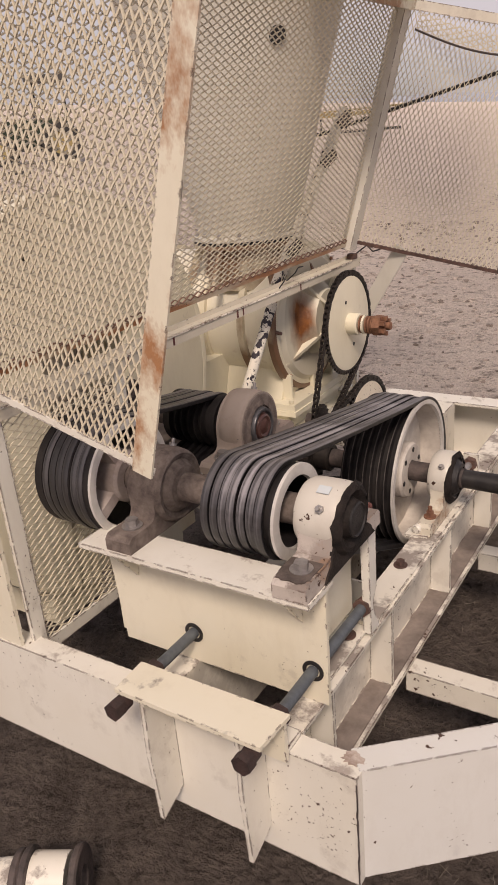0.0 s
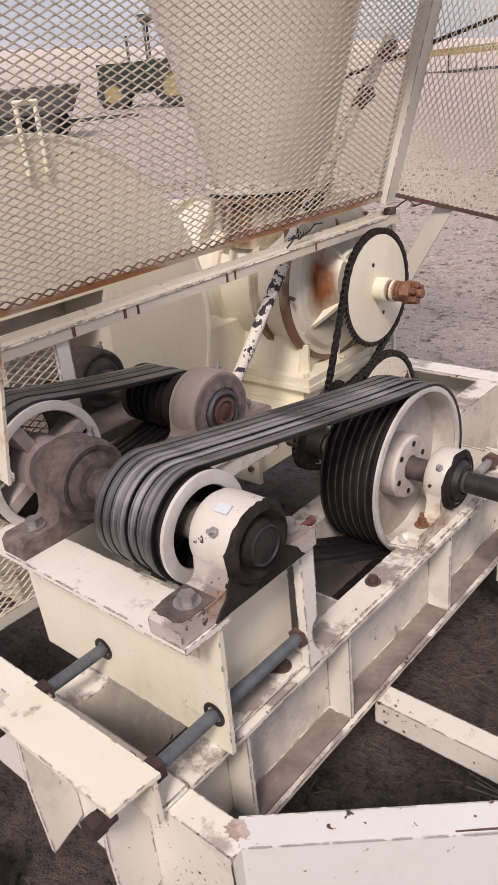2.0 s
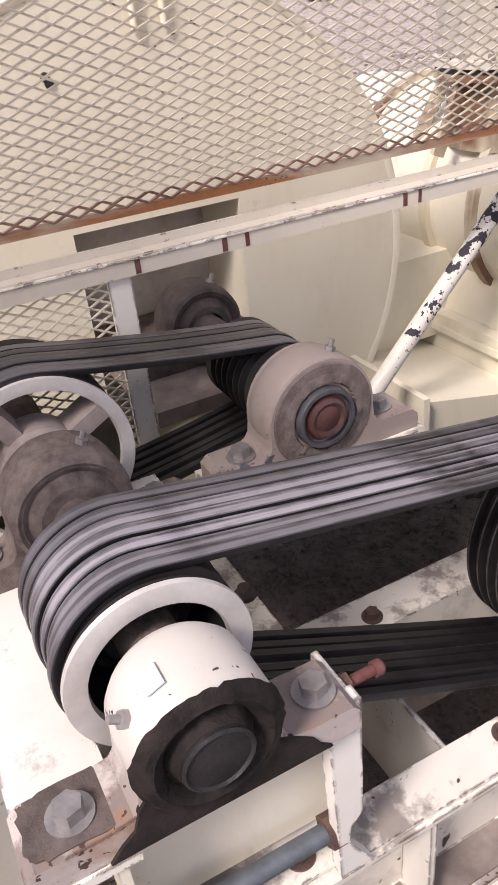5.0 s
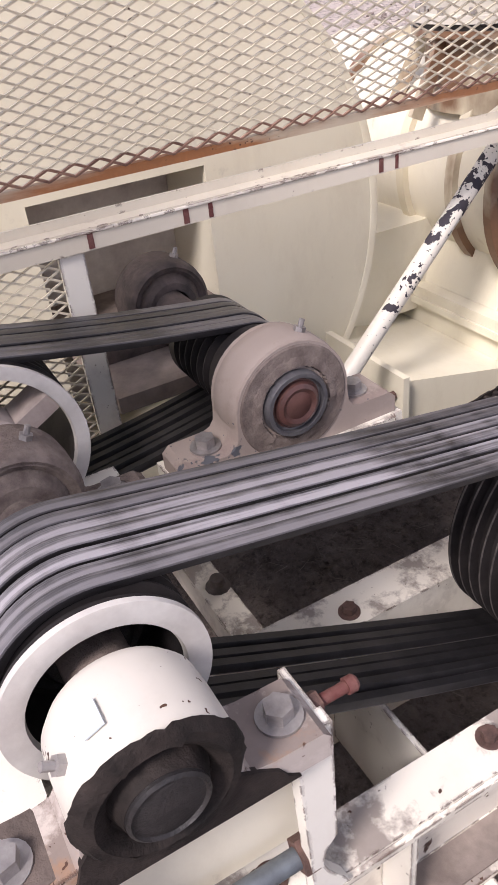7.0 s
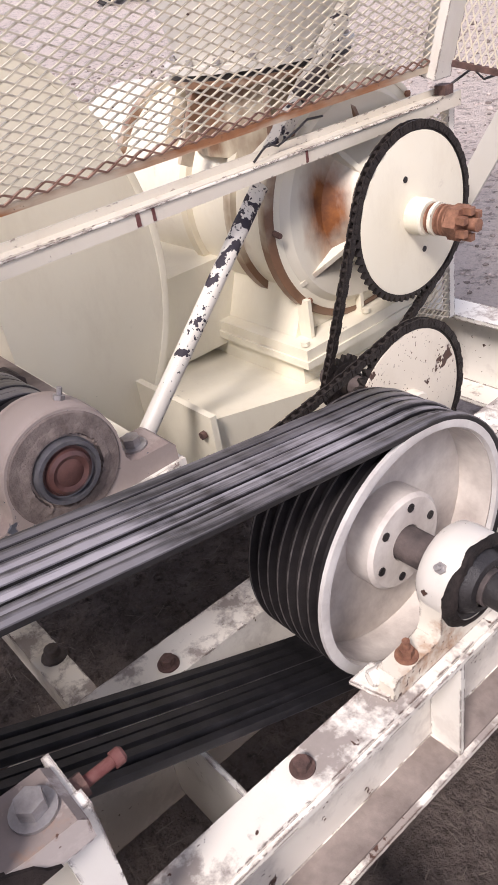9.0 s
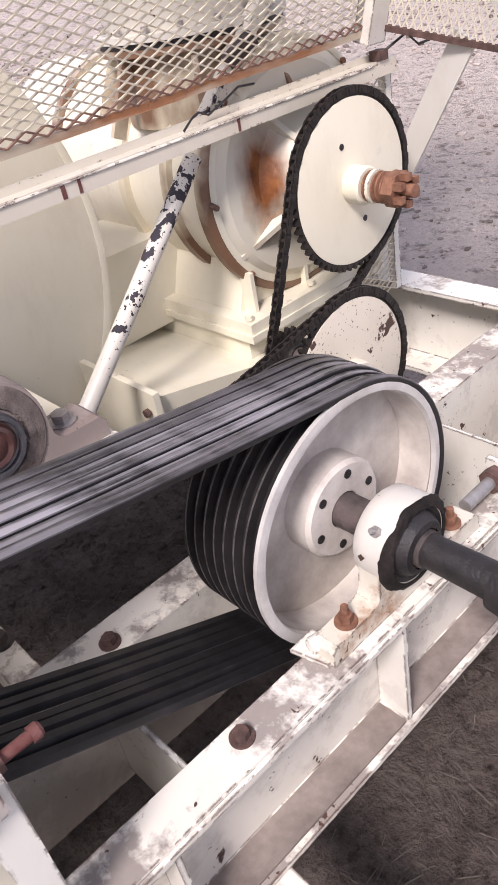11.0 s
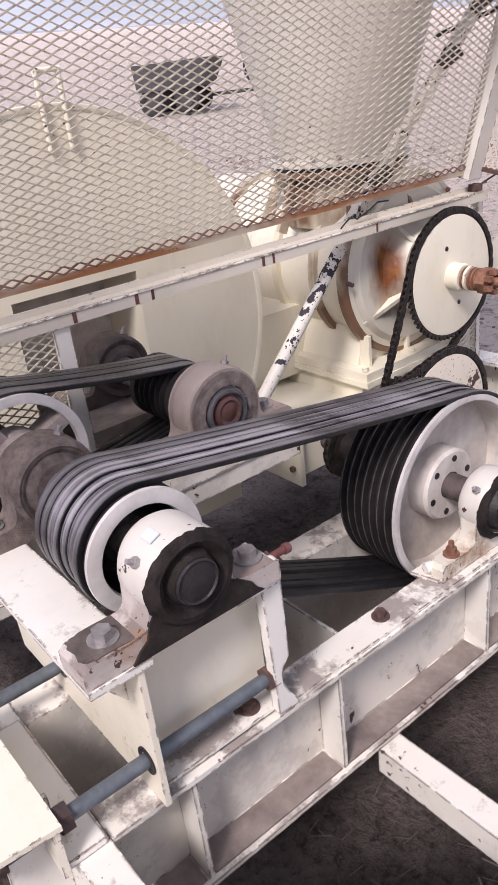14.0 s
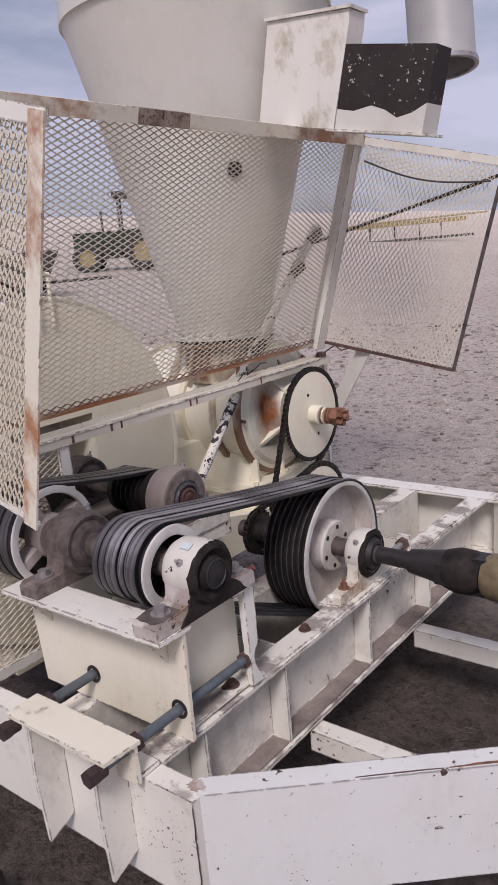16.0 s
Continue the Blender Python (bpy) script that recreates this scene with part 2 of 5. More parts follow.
def stained_cover():
    """Cream cover paint with one broad rust stain running down beside the shaft."""
    n = Nodes("cover_paint_rust_stain")
    col = n.mix(n.step(n.noise(4, 5, 0.6), 0.3, 0.75), (0.72, 0.68, 0.57), (0.62, 0.57, 0.47))
    at = n.t.nodes.new("ShaderNodeMapping")
    at.inputs["Location"].default_value, at.inputs["Scale"].default_value = (-0.26, 0.112, -0.175), (1.0, 1.15, 0.55)
    n.link(n.pos, at.inputs["Vector"])
    far = n.t.nodes.new("ShaderNodeVectorMath")
    far.operation = "LENGTH"
    n.link(at.outputs["Vector"], far.inputs[0])
    level = n.math("ADD", far.outputs["Value"], n.math("MULTIPLY", n.math("SUBTRACT", n.noise(14, 5, 0.55, (1, 1, 0.4)), 0.5), 0.10))
    col = n.mix(n.step(level, 0.078, 0.034), col, n.mix(n.step(n.noise(30, 5, 0.6), 0.35, 0.65), (0.30, 0.11, 0.036), (0.15, 0.054, 0.024)))
    n.bump(n.noise(60, 4, 0.6), 0.2, 0.001)
    return n.done(col, 0.5, 0.0, 0.4)


M_COVER = stained_cover()


def flaked_soot():
    """Soot-black sheet with pale flecks where it has flaked in clusters."""
    n = Nodes("flaked_soot")
    fleck = n.step(n.math("ADD", n.noise(75, 3, 0.6), n.math("MULTIPLY", n.math("SUBTRACT", n.noise(9, 3, 0.6), 0.5), 0.5)), 0.66, 0.70)
    col = n.mix(n.step(n.noise(6, 4, 0.6), 0.3, 0.75), (0.018, 0.014, 0.013), (0.045, 0.036, 0.033))
    n.bump(n.noise(60, 4, 0.6), 0.3, 0.002)
    return n.done(n.mix(fleck, col, (0.46, 0.42, 0.38)), 0.7, 0.0, 0.3)


M_FLAKED = flaked_soot()
M_STRAW = plain("dry_straw", (0.20, 0.165, 0.135), (0.10, 0.08, 0.065), 30, 0.8, 0, 0.2)
M_GREEN = plain("tractor_green", (0.010, 0.020, 0.010), (0.018, 0.030, 0.014), 3, 0.45, 0, 0.05)
M_YELLOW = plain("faded_yellow_paint", (0.36, 0.28, 0.11), (0.27, 0.20, 0.09), 4, 0.5, 0, 0.1)
M_TYRE = plain("tyre_rubber", (0.02, 0.02, 0.02), (0.045, 0.04, 0.038), 6, 0.85, 0, 0.3)
M_GREYBIN = plain("dark_grey_steel", (0.035, 0.033, 0.033), (0.07, 0.065, 0.062), 2, 0.6, 0, 0.1)
# the blue of distant air haze is painted into the hills' own colour
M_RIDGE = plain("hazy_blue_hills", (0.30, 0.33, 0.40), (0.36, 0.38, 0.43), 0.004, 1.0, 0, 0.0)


def rubber(name, least, spread):
    n = Nodes(name)
    streak = n.noise(30, 5, 0.6, (4.0, 0.12, 0.12))
    patch = n.noise(7, 5, 0.65)
    # pale streaks are dust plus highlights and sheen painted into the colour
    dust = n.math("MULTIPLY", n.step(n.math("ADD", n.math("MULTIPLY", streak, 0.6), n.math("MULTIPLY", patch, 0.4)), 0.42, 0.56), n.step(n.up(), -0.8, 0.7))
    col = n.mix(n.math("MULTIPLY", dust, n.math("ADD", least, n.math("MULTIPLY", n.random(), spread))), (0.014, 0.013, 0.015), (0.40, 0.382, 0.415))
    n.bump(n.noise(300, 3, 0.6), 0.25, 0.001)
    return n.done(col, 0.36, 0.0, 0.6)


M_BELT = rubber("belt_rubber", 0.16, 0.78)
# same rubber with fainter pale streaks
M_BELTDARK = rubber("darker_belt_rubber", 0.02, 0.34)
M_BELTIN = plain("belt_flank_rubber", (0.005, 0.005, 0.006), (0.020, 0.018, 0.020), 25, 0.5, 0, 0.2)


def dirt_ground():
    """Pale dirt farther out, darker dirt within a ragged circle round the machine."""
    n = Nodes("dry_dirt")
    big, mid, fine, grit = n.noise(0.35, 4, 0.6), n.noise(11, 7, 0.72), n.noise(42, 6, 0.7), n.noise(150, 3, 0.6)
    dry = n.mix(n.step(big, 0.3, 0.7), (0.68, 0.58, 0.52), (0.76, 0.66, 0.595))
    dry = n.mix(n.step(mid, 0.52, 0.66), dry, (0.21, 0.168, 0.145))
    # darker tone used near the machine
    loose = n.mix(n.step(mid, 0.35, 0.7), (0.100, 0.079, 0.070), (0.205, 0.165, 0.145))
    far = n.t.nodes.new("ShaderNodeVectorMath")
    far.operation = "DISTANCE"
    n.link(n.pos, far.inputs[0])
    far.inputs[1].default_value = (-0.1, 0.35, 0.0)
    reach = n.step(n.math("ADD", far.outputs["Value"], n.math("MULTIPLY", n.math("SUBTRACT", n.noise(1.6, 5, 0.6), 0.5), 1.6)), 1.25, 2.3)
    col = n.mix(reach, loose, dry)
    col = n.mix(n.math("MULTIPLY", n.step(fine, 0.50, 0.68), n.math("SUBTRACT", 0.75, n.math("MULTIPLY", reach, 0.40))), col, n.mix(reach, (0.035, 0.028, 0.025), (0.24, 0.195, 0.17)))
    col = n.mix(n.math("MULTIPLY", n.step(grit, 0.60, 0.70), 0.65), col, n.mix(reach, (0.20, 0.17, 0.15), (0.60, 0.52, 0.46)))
    n.bump(n.math("ADD", n.math("MULTIPLY", mid, 1.8), fine), 1.0, 0.045)
    return n.done(col, 0.95, 0.0, 0.15)


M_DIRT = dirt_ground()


def clod_soil():
    """Clods varying at random from dark lumps to pale crumbs."""
    n = Nodes("clod_soil")
    geo = n.t.nodes.new("ShaderNodeNewGeometry")
    col = n.mix(geo.outputs["Random Per Island"], (0.15, 0.12, 0.105), (0.62, 0.53, 0.475))
    n.bump(n.noise(120, 4, 0.7), 0.6, 0.004)
    return n.done(n.mix(n.math("MULTIPLY", n.noise(60, 5, 0.7), 0.5), col, (0.12, 0.095, 0.08)), 0.95, 0.0, 0.15)


M_CLOD = clod_soil()


# ---- mesh helpers ----
BASE = {}


def thing(name, base, label, category, group="", kind=""):
    ob = new(name)
    ob.location = base
    ob.empty_display_size = 0.05
    BASE[ob.name] = Vector(base)
    return tagged(ob, label, category, group, kind)


def root_of(ob):
    while ob.parent:
        ob = ob.parent
    return ob


def mesh_of(bm, name, mat, shift):
    bmesh.ops.recalc_face_normals(bm, faces=bm.faces)
    bmesh.ops.translate(bm, verts=bm.verts, vec=-shift)
    me = bpy.data.meshes.new(name)
    bm.to_mesh(me)
    bm.free()
    me.polygons.foreach_set("use_smooth", [True] * len(me.polygons))
    me.set_sharp_from_angle(angle=radians(38))
    me.materials.append(mat)
    return me


def part(name, bm, mat, parent, label="", kind=""):
    ob = new(name, mesh_of(bm, name, mat, BASE[root_of(parent).name]))
    ob.parent = parent
    return tagged(ob, label, kind=kind)


def single(name, bm, mat, base, label, category, group="", kind=""):
    ob = new(name, mesh_of(bm, name, mat, Vector(base)))
    ob.location = base
    BASE[ob.name] = Vector(base)
    return tagged(ob, label, category, group, kind)


def fresh():
    return bmesh.new()


def round_edges(bm, w, seg=2, angle=30):
    edges = [e for e in bm.edges if len(e.link_faces) == 2 and e.calc_face_angle(0) > radians(angle)]
    bmesh.ops.bevel(bm, geom=edges, offset=w, segments=seg, affect="EDGES", clamp_overlap=True)
    return bm


def hexa(bm, corners):
    v = [bm.verts.new(c) for c in corners]
    for f in ((0, 3, 2, 1), (4, 5, 6, 7), (0, 1, 5, 4), (1, 2, 6, 5), (2, 3, 7, 6), (3, 0, 4, 7)):
        bm.faces.new([v[i] for i in f])
    return bm


def box(bm, lo, hi):
    (a, b, c), (d, e, f) = lo, hi
    return hexa(bm, [(a, b, c), (d, b, c), (d, e, c), (a, e, c), (a, b, f), (d, b, f), (d, e, f), (a, e, f)])


def beam(bm, p0, p1, w, h, up=(0, 0, 1)):
    """A bar from p0 to p1, w wide and h high about its axis."""
    p0, p1, up = Vector(p0), Vector(p1), Vector(up)
    d = (p1 - p0).normalized()
    s = d.cross(up).normalized()
    u = s.cross(d).normalized()
    return hexa(bm, [p + s * a * w / 2 + u * b * h / 2 for p in (p0, p1) for a, b in ((-1, -1), (1, -1), (1, 1), (-1, 1))])


def prism(bm, outline, axis, a, b):
    """A polygon in the two other axes, drawn out along axis from a to b."""
    def at(p, v):
        q = list(p)
        q.insert(axis, v)
        return q
    lo, hi = [bm.verts.new(at(p, a)) for p in outline], [bm.verts.new(at(p, b)) for p in outline]
    bm.faces.new(lo), bm.faces.new(hi[::-1])
    for i in range(len(lo)):
        j = (i + 1) % len(lo)
        bm.faces.new((lo[i], hi[i], hi[j], lo[j]))
    return bm


def frame_of(d):
    d = Vector(d).normalized()
    a = d.orthogonal().normalized() if abs(d.x) < 0.99 else Vector((0, 1, 0))
    return d, a, d.cross(a)


def lathe(bm, profile, origin, direction=(1, 0, 0), seg=40, closed=False):
    """Turns (along, radius) rows round an axis; closed joins the last row to the first."""
    o = Vector(origin)
    d, a, b = frame_of(direction)
    rings = []
    for s, r in profile:
        if r < 1e-6:
            rings.append([bm.verts.new(o + d * s)])
        else:
            rings.append([bm.verts.new(o + d * s + (a * math.cos(k * math.tau / seg) + b * math.sin(k * math.tau / seg)) * r) for k in range(seg)])
    pairs = list(zip(rings, rings[1:])) + ([(rings[-1], rings[0])] if closed else [])
    for p, q in pairs:
        for k in range(seg):
            j = (k + 1) % seg
            if len(p) == 1 and len(q) == 1:
                continue
            if len(p) == 1:
                bm.faces.new((p[0], q[j], q[k]))
            elif len(q) == 1:
                bm.faces.new((p[k], p[j], q[0]))
            else:
                bm.faces.new((p[k], p[j], q[j], q[k]))
    return bm


def rod(bm, p0, p1, r0, r1=None, seg=20):
    p0, p1 = Vector(p0), Vector(p1)
    n = (p1 - p0).length
    return lathe(bm, [(0, 0), (0, r0), (n, r1 or r0), (n, 0)], p0, p1 - p0, seg)


def hex_head(bm, at, direction, r, h):
    return round_edges(rod(bm, at, Vector(at) + Vector(direction) * h, r, seg=6), r * 0.12, 1)


def pipe_path(bm, pts, r, seg=10):
    pts = [Vector(p) for p in pts]
    rings = []
    for i, p in enumerate(pts):
        d = (pts[min(i + 1, len(pts) - 1)] - pts[max(i - 1, 0)]).normalized()
        a = d.cross(Vector((0.3, 0.2, 0.93))).normalized()
        b = d.cross(a)
        rings.append([bm.verts.new(p + (a * math.cos(k * math.tau / seg) + b * math.sin(k * math.tau / seg)) * r) for k in range(seg)])
    for p, q in zip(rings, rings[1:]):
        for k in range(seg):
            bm.faces.new((p[k], p[(k + 1) % seg], q[(k + 1) % seg], q[k]))
    bm.faces.new(rings[0]), bm.faces.new(rings[-1][::-1])
    return bm


def wheel_loop(c1, r1, c2, r2, n=26):
    """Points (y, z) with outward normals round two wheels, as an open belt runs; c1 lies at the smaller y."""
    (y1, z1), (y2, z2) = c1, c2
    d = math.hypot(y2 - y1, z2 - z1)
    base = math.atan2(z2 - z1, y2 - y1)
    lean = math.acos((r1 - r2) / d)
    out = []
    for k in range(n + 1):
        a = base + lean + (math.tau - 2 * lean) * k / n
        out.append(((y1 + r1 * math.cos(a), z1 + r1 * math.sin(a)), (math.cos(a), math.sin(a))))
    low = out[-1][1]
    for k in range(1, 10):
        f = k / 10
        sag = -0.006 * 4 * f * (1 - f)
        p, q = (y1 + r1 * low[0], z1 + r1 * low[1]), (y2 + r2 * low[0], z2 + r2 * low[1])
        out.append(((p[0] + (q[0] - p[0]) * f, p[1] + (q[1] - p[1]) * f + sag), low))
    for k in range(n + 1):
        a = base - lean + 2 * lean * k / n
        out.append(((y2 + r2 * math.cos(a), z2 + r2 * math.sin(a)), (math.cos(a), math.sin(a))))
    top = out[-1][1]
    for k in range(1, 10):
        f = k / 10
        p, q = (y2 + r2 * top[0], z2 + r2 * top[1]), (y1 + r1 * top[0], z1 + r1 * top[1])
        out.append(((p[0] + (q[0] - p[0]) * f, p[1] + (q[1] - p[1]) * f - 0.004 * 4 * f * (1 - f)), top))
    return out


def belt_mesh(bm, x, loop, lift=0.0, sway=0.0):
    """A V-belt with a flat back, wide outside and narrow inside."""
    rings = []
    n = len(loop)
    for i, ((y, z), (ny, nz)) in enumerate(loop):
        w = sway * math.sin(i / n * math.tau * 2)
        ring = []
        for dx, h in ((-0.0055, -0.010), (-0.0083, -0.001), (-0.0078, 0.0008), (-0.003, 0.0014), (0.003, 0.0014), (0.0078, 0.0008), (0.0083, -0.001), (0.0055, -0.010)):
            ring.append(bm.verts.new((x + dx + w, y + ny * (h + lift), z + nz * (h + lift))))
        rings.append(ring)
    for p, q in zip(rings, rings[1:] + rings[:1]):
        for k in range(8):
            f = bm.faces.new((p[k], p[(k + 1) % 8], q[(k + 1) % 8], q[k]))
            f.material_index = 1 if k in (0, 6, 7) else 0
    return bm


def grooves(x0, x1, r, count, pitch, depth=0.012):
    """Profile rows (x, radius) across a grooved pulley's face from x0 to x1."""
    mid = (x0 + x1) / 2
    rows = [(x0, r)]
    for i in range(count):
        c = mid + (i - (count - 1) / 2) * pitch
        rows += [(c - 0.0085, r), (c - 0.0058, r - depth), (c + 0.0058, r - depth), (c + 0.0085, r)]
    return rows + [(x1, r)]


def expanded(bm, origin, u, v, nu, nv, su, sv, n, w=0.0027, t=0.0014):
    """Expanded metal: diamonds su long by sv high over a field of nu by nv, with normal n."""
    o, u, v, n = Vector(origin), Vector(u), Vector(v), Vector(n)
    for j in range(nv + 1):
        for sign in (1, -1):
            if (j == 0 and sign < 0) or (j == nv and sign > 0):
                continue
            for k in range(2 * nu):
                h0, h1 = (0.5 * sign * (k % 2), 0.5 * sign * ((k + 1) % 2))
                a = o + u * (k * su / 2) + v * ((j + h0) * sv)
                b = o + u * ((k + 1) * su / 2) + v * ((j + h1) * sv)
                d = (b - a).normalized()
                s = d.cross(n).normalized()
                tip = n * (t * sign)
                vs = [bm.verts.new(p + s * q * w / 2 + n * m * t + tip * 0.6) for p in (a, b) for q, m in ((-1, -1), (1, -1), (1, 1), (-1, 1))]
                for f in ((0, 1, 5, 4), (1, 2, 6, 5), (2, 3, 7, 6), (3, 0, 4, 7)):
                    bm.faces.new([vs[i] for i in f])
    return bm


# ---- ground ----
GZ = 0.03
RISE, UPX, UPY = 0.082, -0.9945, -0.1045     # the yard rises away from the machine, steepest along this direction


def hill(x, y):
    d = math.hypot(x, y)
    return (GZ + 0.018 * noise.noise((x * 0.9, y * 0.9, 0)) + 0.010 * noise.noise((x * 3.1, y * 3.1, 4)) + (0.006 * noise.noise((x * 9, y * 9, 2)) if d < 5 else 0)
            + max(0, d - 4) * RISE * max(0.0, (x * UPX + y * UPY) / max(d, 1e-6)))


def ground_sheet():
    bm = fresh()
    steps = [0.0]
    while steps[-1] < 2500:
        steps.append(steps[-1] + max(0.045, steps[-1] * 0.045) if steps[-1] > 2.2 else steps[-1] + 0.05)
    seg = 150
    cx, cy = -0.4, 0.9
    centre = bm.verts.new((cx, cy, hill(cx, cy)))
    last = None
    for r in steps[1:]:
        ring = []
        for k in range(seg):
            a = k * math.tau / seg
            x, y = cx + r * math.cos(a), cy + r * math.sin(a)
            ring.append(bm.verts.new((x, y, hill(x, y))))
        for k in range(seg):
            j = (k + 1) % seg
            if last is None:
                bm.faces.new((centre, ring[k], ring[j]))
            else:
                bm.faces.new((last[k], ring[k], ring[j], last[j]))
        last = ring
    return single("ground", bm, M_DIRT, (0, 0, 0), "dry brown dirt yard, darker round the machine, with loose clods", "ground", kind="structure")


ground_sheet()

# ---- welded main frame ----
ZT, ZB = 0.553, 0.311          # top and bottom of the rails
main_frame = thing("machine_frame", (0, 0.7, ZB), "cream-painted welded steel machine frame with chipped edges over bare dirt", "machine frame")


def channel_y(x_web, x_toe, y0, y1, zb=ZB, zt=ZT, t=0.008, f=0.012):
    """A channel along y with its web at x_web and its flanges reaching to x_toe."""
    s = 1 if x_toe > x_web else -1
    outline = [(x_web, zb), (x_toe, zb), (x_toe, zb + f * 0.8), (x_web + s * t, zb + f * 1.3), (x_web + s * t, zt - f * 1.3), (x_toe, zt - f * 0.8), (x_toe, zt), (x_web, zt)]
    return prism(fresh(), outline if s > 0 else outline[::-1], 1, y0, y1)


Y0, Y1 = -0.060, 1.689
near_rail = part("near_rail", round_edges(channel_y(-0.052, 0.020, Y0, Y1), 0.0025, 1), M_RAIL, main_frame, "scuffed rail with dust and bare patches on its top")
part("wear_strip", round_edges(box(fresh(), (-0.049, 0.27, ZT), (0.014, 1.52, ZT + 0.006)), 0.002, 1), M_RAIL, near_rail)
inner_rail = part("inner_rail", round_edges(channel_y(-0.262, -0.335, Y0, Y1), 0.0025, 1), M_RAIL, main_frame)
for y in (0.075, 0.378, 0.797, 1.20):
    part("stiffener", round_edges(box(fresh(), (-0.043, y, ZB + 0.012), (0.012, y + 0.009, ZT - 0.012)), 0.002, 1), M_FRAME, main_frame)
for a, b in ((-0.055, 0.070), (0.088, 0.374), (0.391, 0.793), (0.810, 1.196), (1.213, 1.67)):
    part("settled_dust", round_edges(box(fresh(), (-0.042, a, ZB + 0.0105), (0.010, b, ZB + 0.0155)), 0.002, 1), M_DUST, main_frame, "brown dust lying on the lower flange")
front_beam = part("front_beam", round_edges(box(fresh(), (-1.75, -0.112, 0.305), (0.148, -0.061, ZT - 0.001)), 0.008, 2), M_FRAME, main_frame)
far_section = [(1.690, 0.305), (1.775, 0.305), (1.775, ZT - 0.001), (1.690, ZT - 0.001), (1.690, ZT - 0.012), (1.766, ZT - 0.016), (1.766, 0.322), (1.690, 0.317)]
part("far_beam", round_edges(prism(fresh(), far_section, 0, -1.75, 0.07), 0.002, 1), M_FRAME, main_frame, "far channel beam open towards the rails")


def tongue(p0, p1, w=0.052):
    (x0, y0), (x1, y1) = p0, p1
    return round_edges(beam(fresh(), (x0, y0, (0.305 + ZT) / 2), (x1, y1, (0.305 + ZT) / 2), w, ZT - 0.305), 0.008, 2)


part("tongue_beam", tongue((0.128, -0.075), (1.45, 1.045)), M_TONGUE, main_frame, "tongue beam with scraped top edge and a rusty streak")
part("tongue_beam", tongue((0.05, 1.735), (1.40, 0.93)), M_FRAME, main_frame)
for y, x1 in ((0.492, 0.70), (1.10, 1.02)):
    part("cross_tube", round_edges(box(fresh(), (0.012, y - 0.028, 0.245), (x1, y + 0.028, 0.304)), 0.006, 2), M_FRAME, main_frame)
for y in (0.455, 1.24):
    outline = [(y, ZB + 0.02), (y + 0.06, ZB + 0.02), (y + 0.06, ZB + 0.028), (y + 0.008, ZB + 0.028), (y + 0.008, ZT - 0.02), (y, ZT - 0.02)]
    part("cross_channel", prism(fresh(), outline, 0, -0.262, -0.052), M_FRAME, main_frame)
part("cross_angle", round_edges(box(fresh(), (-0.95, 0.40, 0.372), (-0.30, 0.455, 0.380)), 0.002, 1), M_RAIL, main_frame)
part("cross_angle", box(fresh(), (-0.95, 0.40, 0.312), (-0.30, 0.407, 0.3719)), M_RAIL, main_frame)


part("greasy_bolt", lathe(fresh(), [(0, 0), (0, 0.025), (0.005, 0.023), (0.009, 0.016), (0.022, 0.014), (0.025, 0.009), (0.025, 0)], (-0.617, 0.436, 0.3795), (0, 0, 1), 12), M_FOOT, main_frame, "bolt caked with black grease")
rngw = random.Random(3)
seam = [(0.1465 + rngw.uniform(-0.001, 0.001), -0.1125 + rngw.uniform(-0.001, 0.001), 0.31 + k * 0.0135) for k in range(18)]
part("corner_weld", pipe_path(fresh(), seam, 0.0016, 6), M_GREASE, main_frame, "dark cracked corner weld")


tu = Vector((1.322, 1.120, 0)).normalized()
tn = Vector((tu.y, -tu.x, 0))


def edge_flake(name, a, b, width, mat, label, seed):
    """A thin ragged flake lying on the outer top edge of the tongue, from a to b along it."""
    r = random.Random(seed)
    bm = fresh()
    rows = []
    n = 14
    for k in range(n + 1):
        p = Vector((0.128, -0.075, 0)) + tu * (a + (b - a) * k / n) + tn * 0.0262
        w = width * math.sin(math.pi * (k + 0.4) / (n + 0.8)) * r.uniform(0.6, 1.0) + 0.001
        rows.append([bm.verts.new(p + tn * o + Vector((0, 0, z))) for o, z in ((-0.007 - w, ZT + 0.0004), (-0.007, ZT + 0.0005), (-0.0055, ZT + 0.0003))])
    for q, w in zip(rows, rows[1:]):
        for m in range(2):
            bm.faces.new((q[m], w[m], w[m + 1], q[m + 1]))
    return part(name, bm, mat, main_frame, label)


edge_flake("rust_streak", 0.48, 0.66, 0.006, M_NUT, "orange rust streak on the top edge", 2)
edge_flake("bare_edge", 0.30, 0.47, 0.002, M_RUSTY, "bare dark edge", 3)
edge_flake("bare_edge", 0.67, 0.98, 0.002, M_RUSTY, "bare dark edge", 4)
rngp = random.Random(12)
ragged = [(0.124 + 0.021 * f * math.cos(k * math.tau / 26), -0.073 + 0.017 * f * math.sin(k * math.tau / 26)) for k, f in ((k, rngp.uniform(0.68, 1.12)) for k in range(26))]
part("rust_patch", prism(fresh(), ragged, 2, ZT - 0.0005, ZT + 0.0007), M_PATCH, main_frame, "brown bare patch at the corner weld")


def bolt(at, direction, parent, r=0.0108, h=0.011, mat=None, washer=True, name="bolt", label=""):
    bm = fresh()
    d = Vector(direction)
    if washer:
        rod(bm, at, Vector(at) + d * 0.003, r * 1.55, seg=20)
    rod(bm, Vector(at) + d * 0.003, Vector(at) + d * (h + 0.003), r, seg=6)
    round_edges(bm, r * 0.09, 1)
    return part(name, bm, mat or M_RUSTY, parent, label)


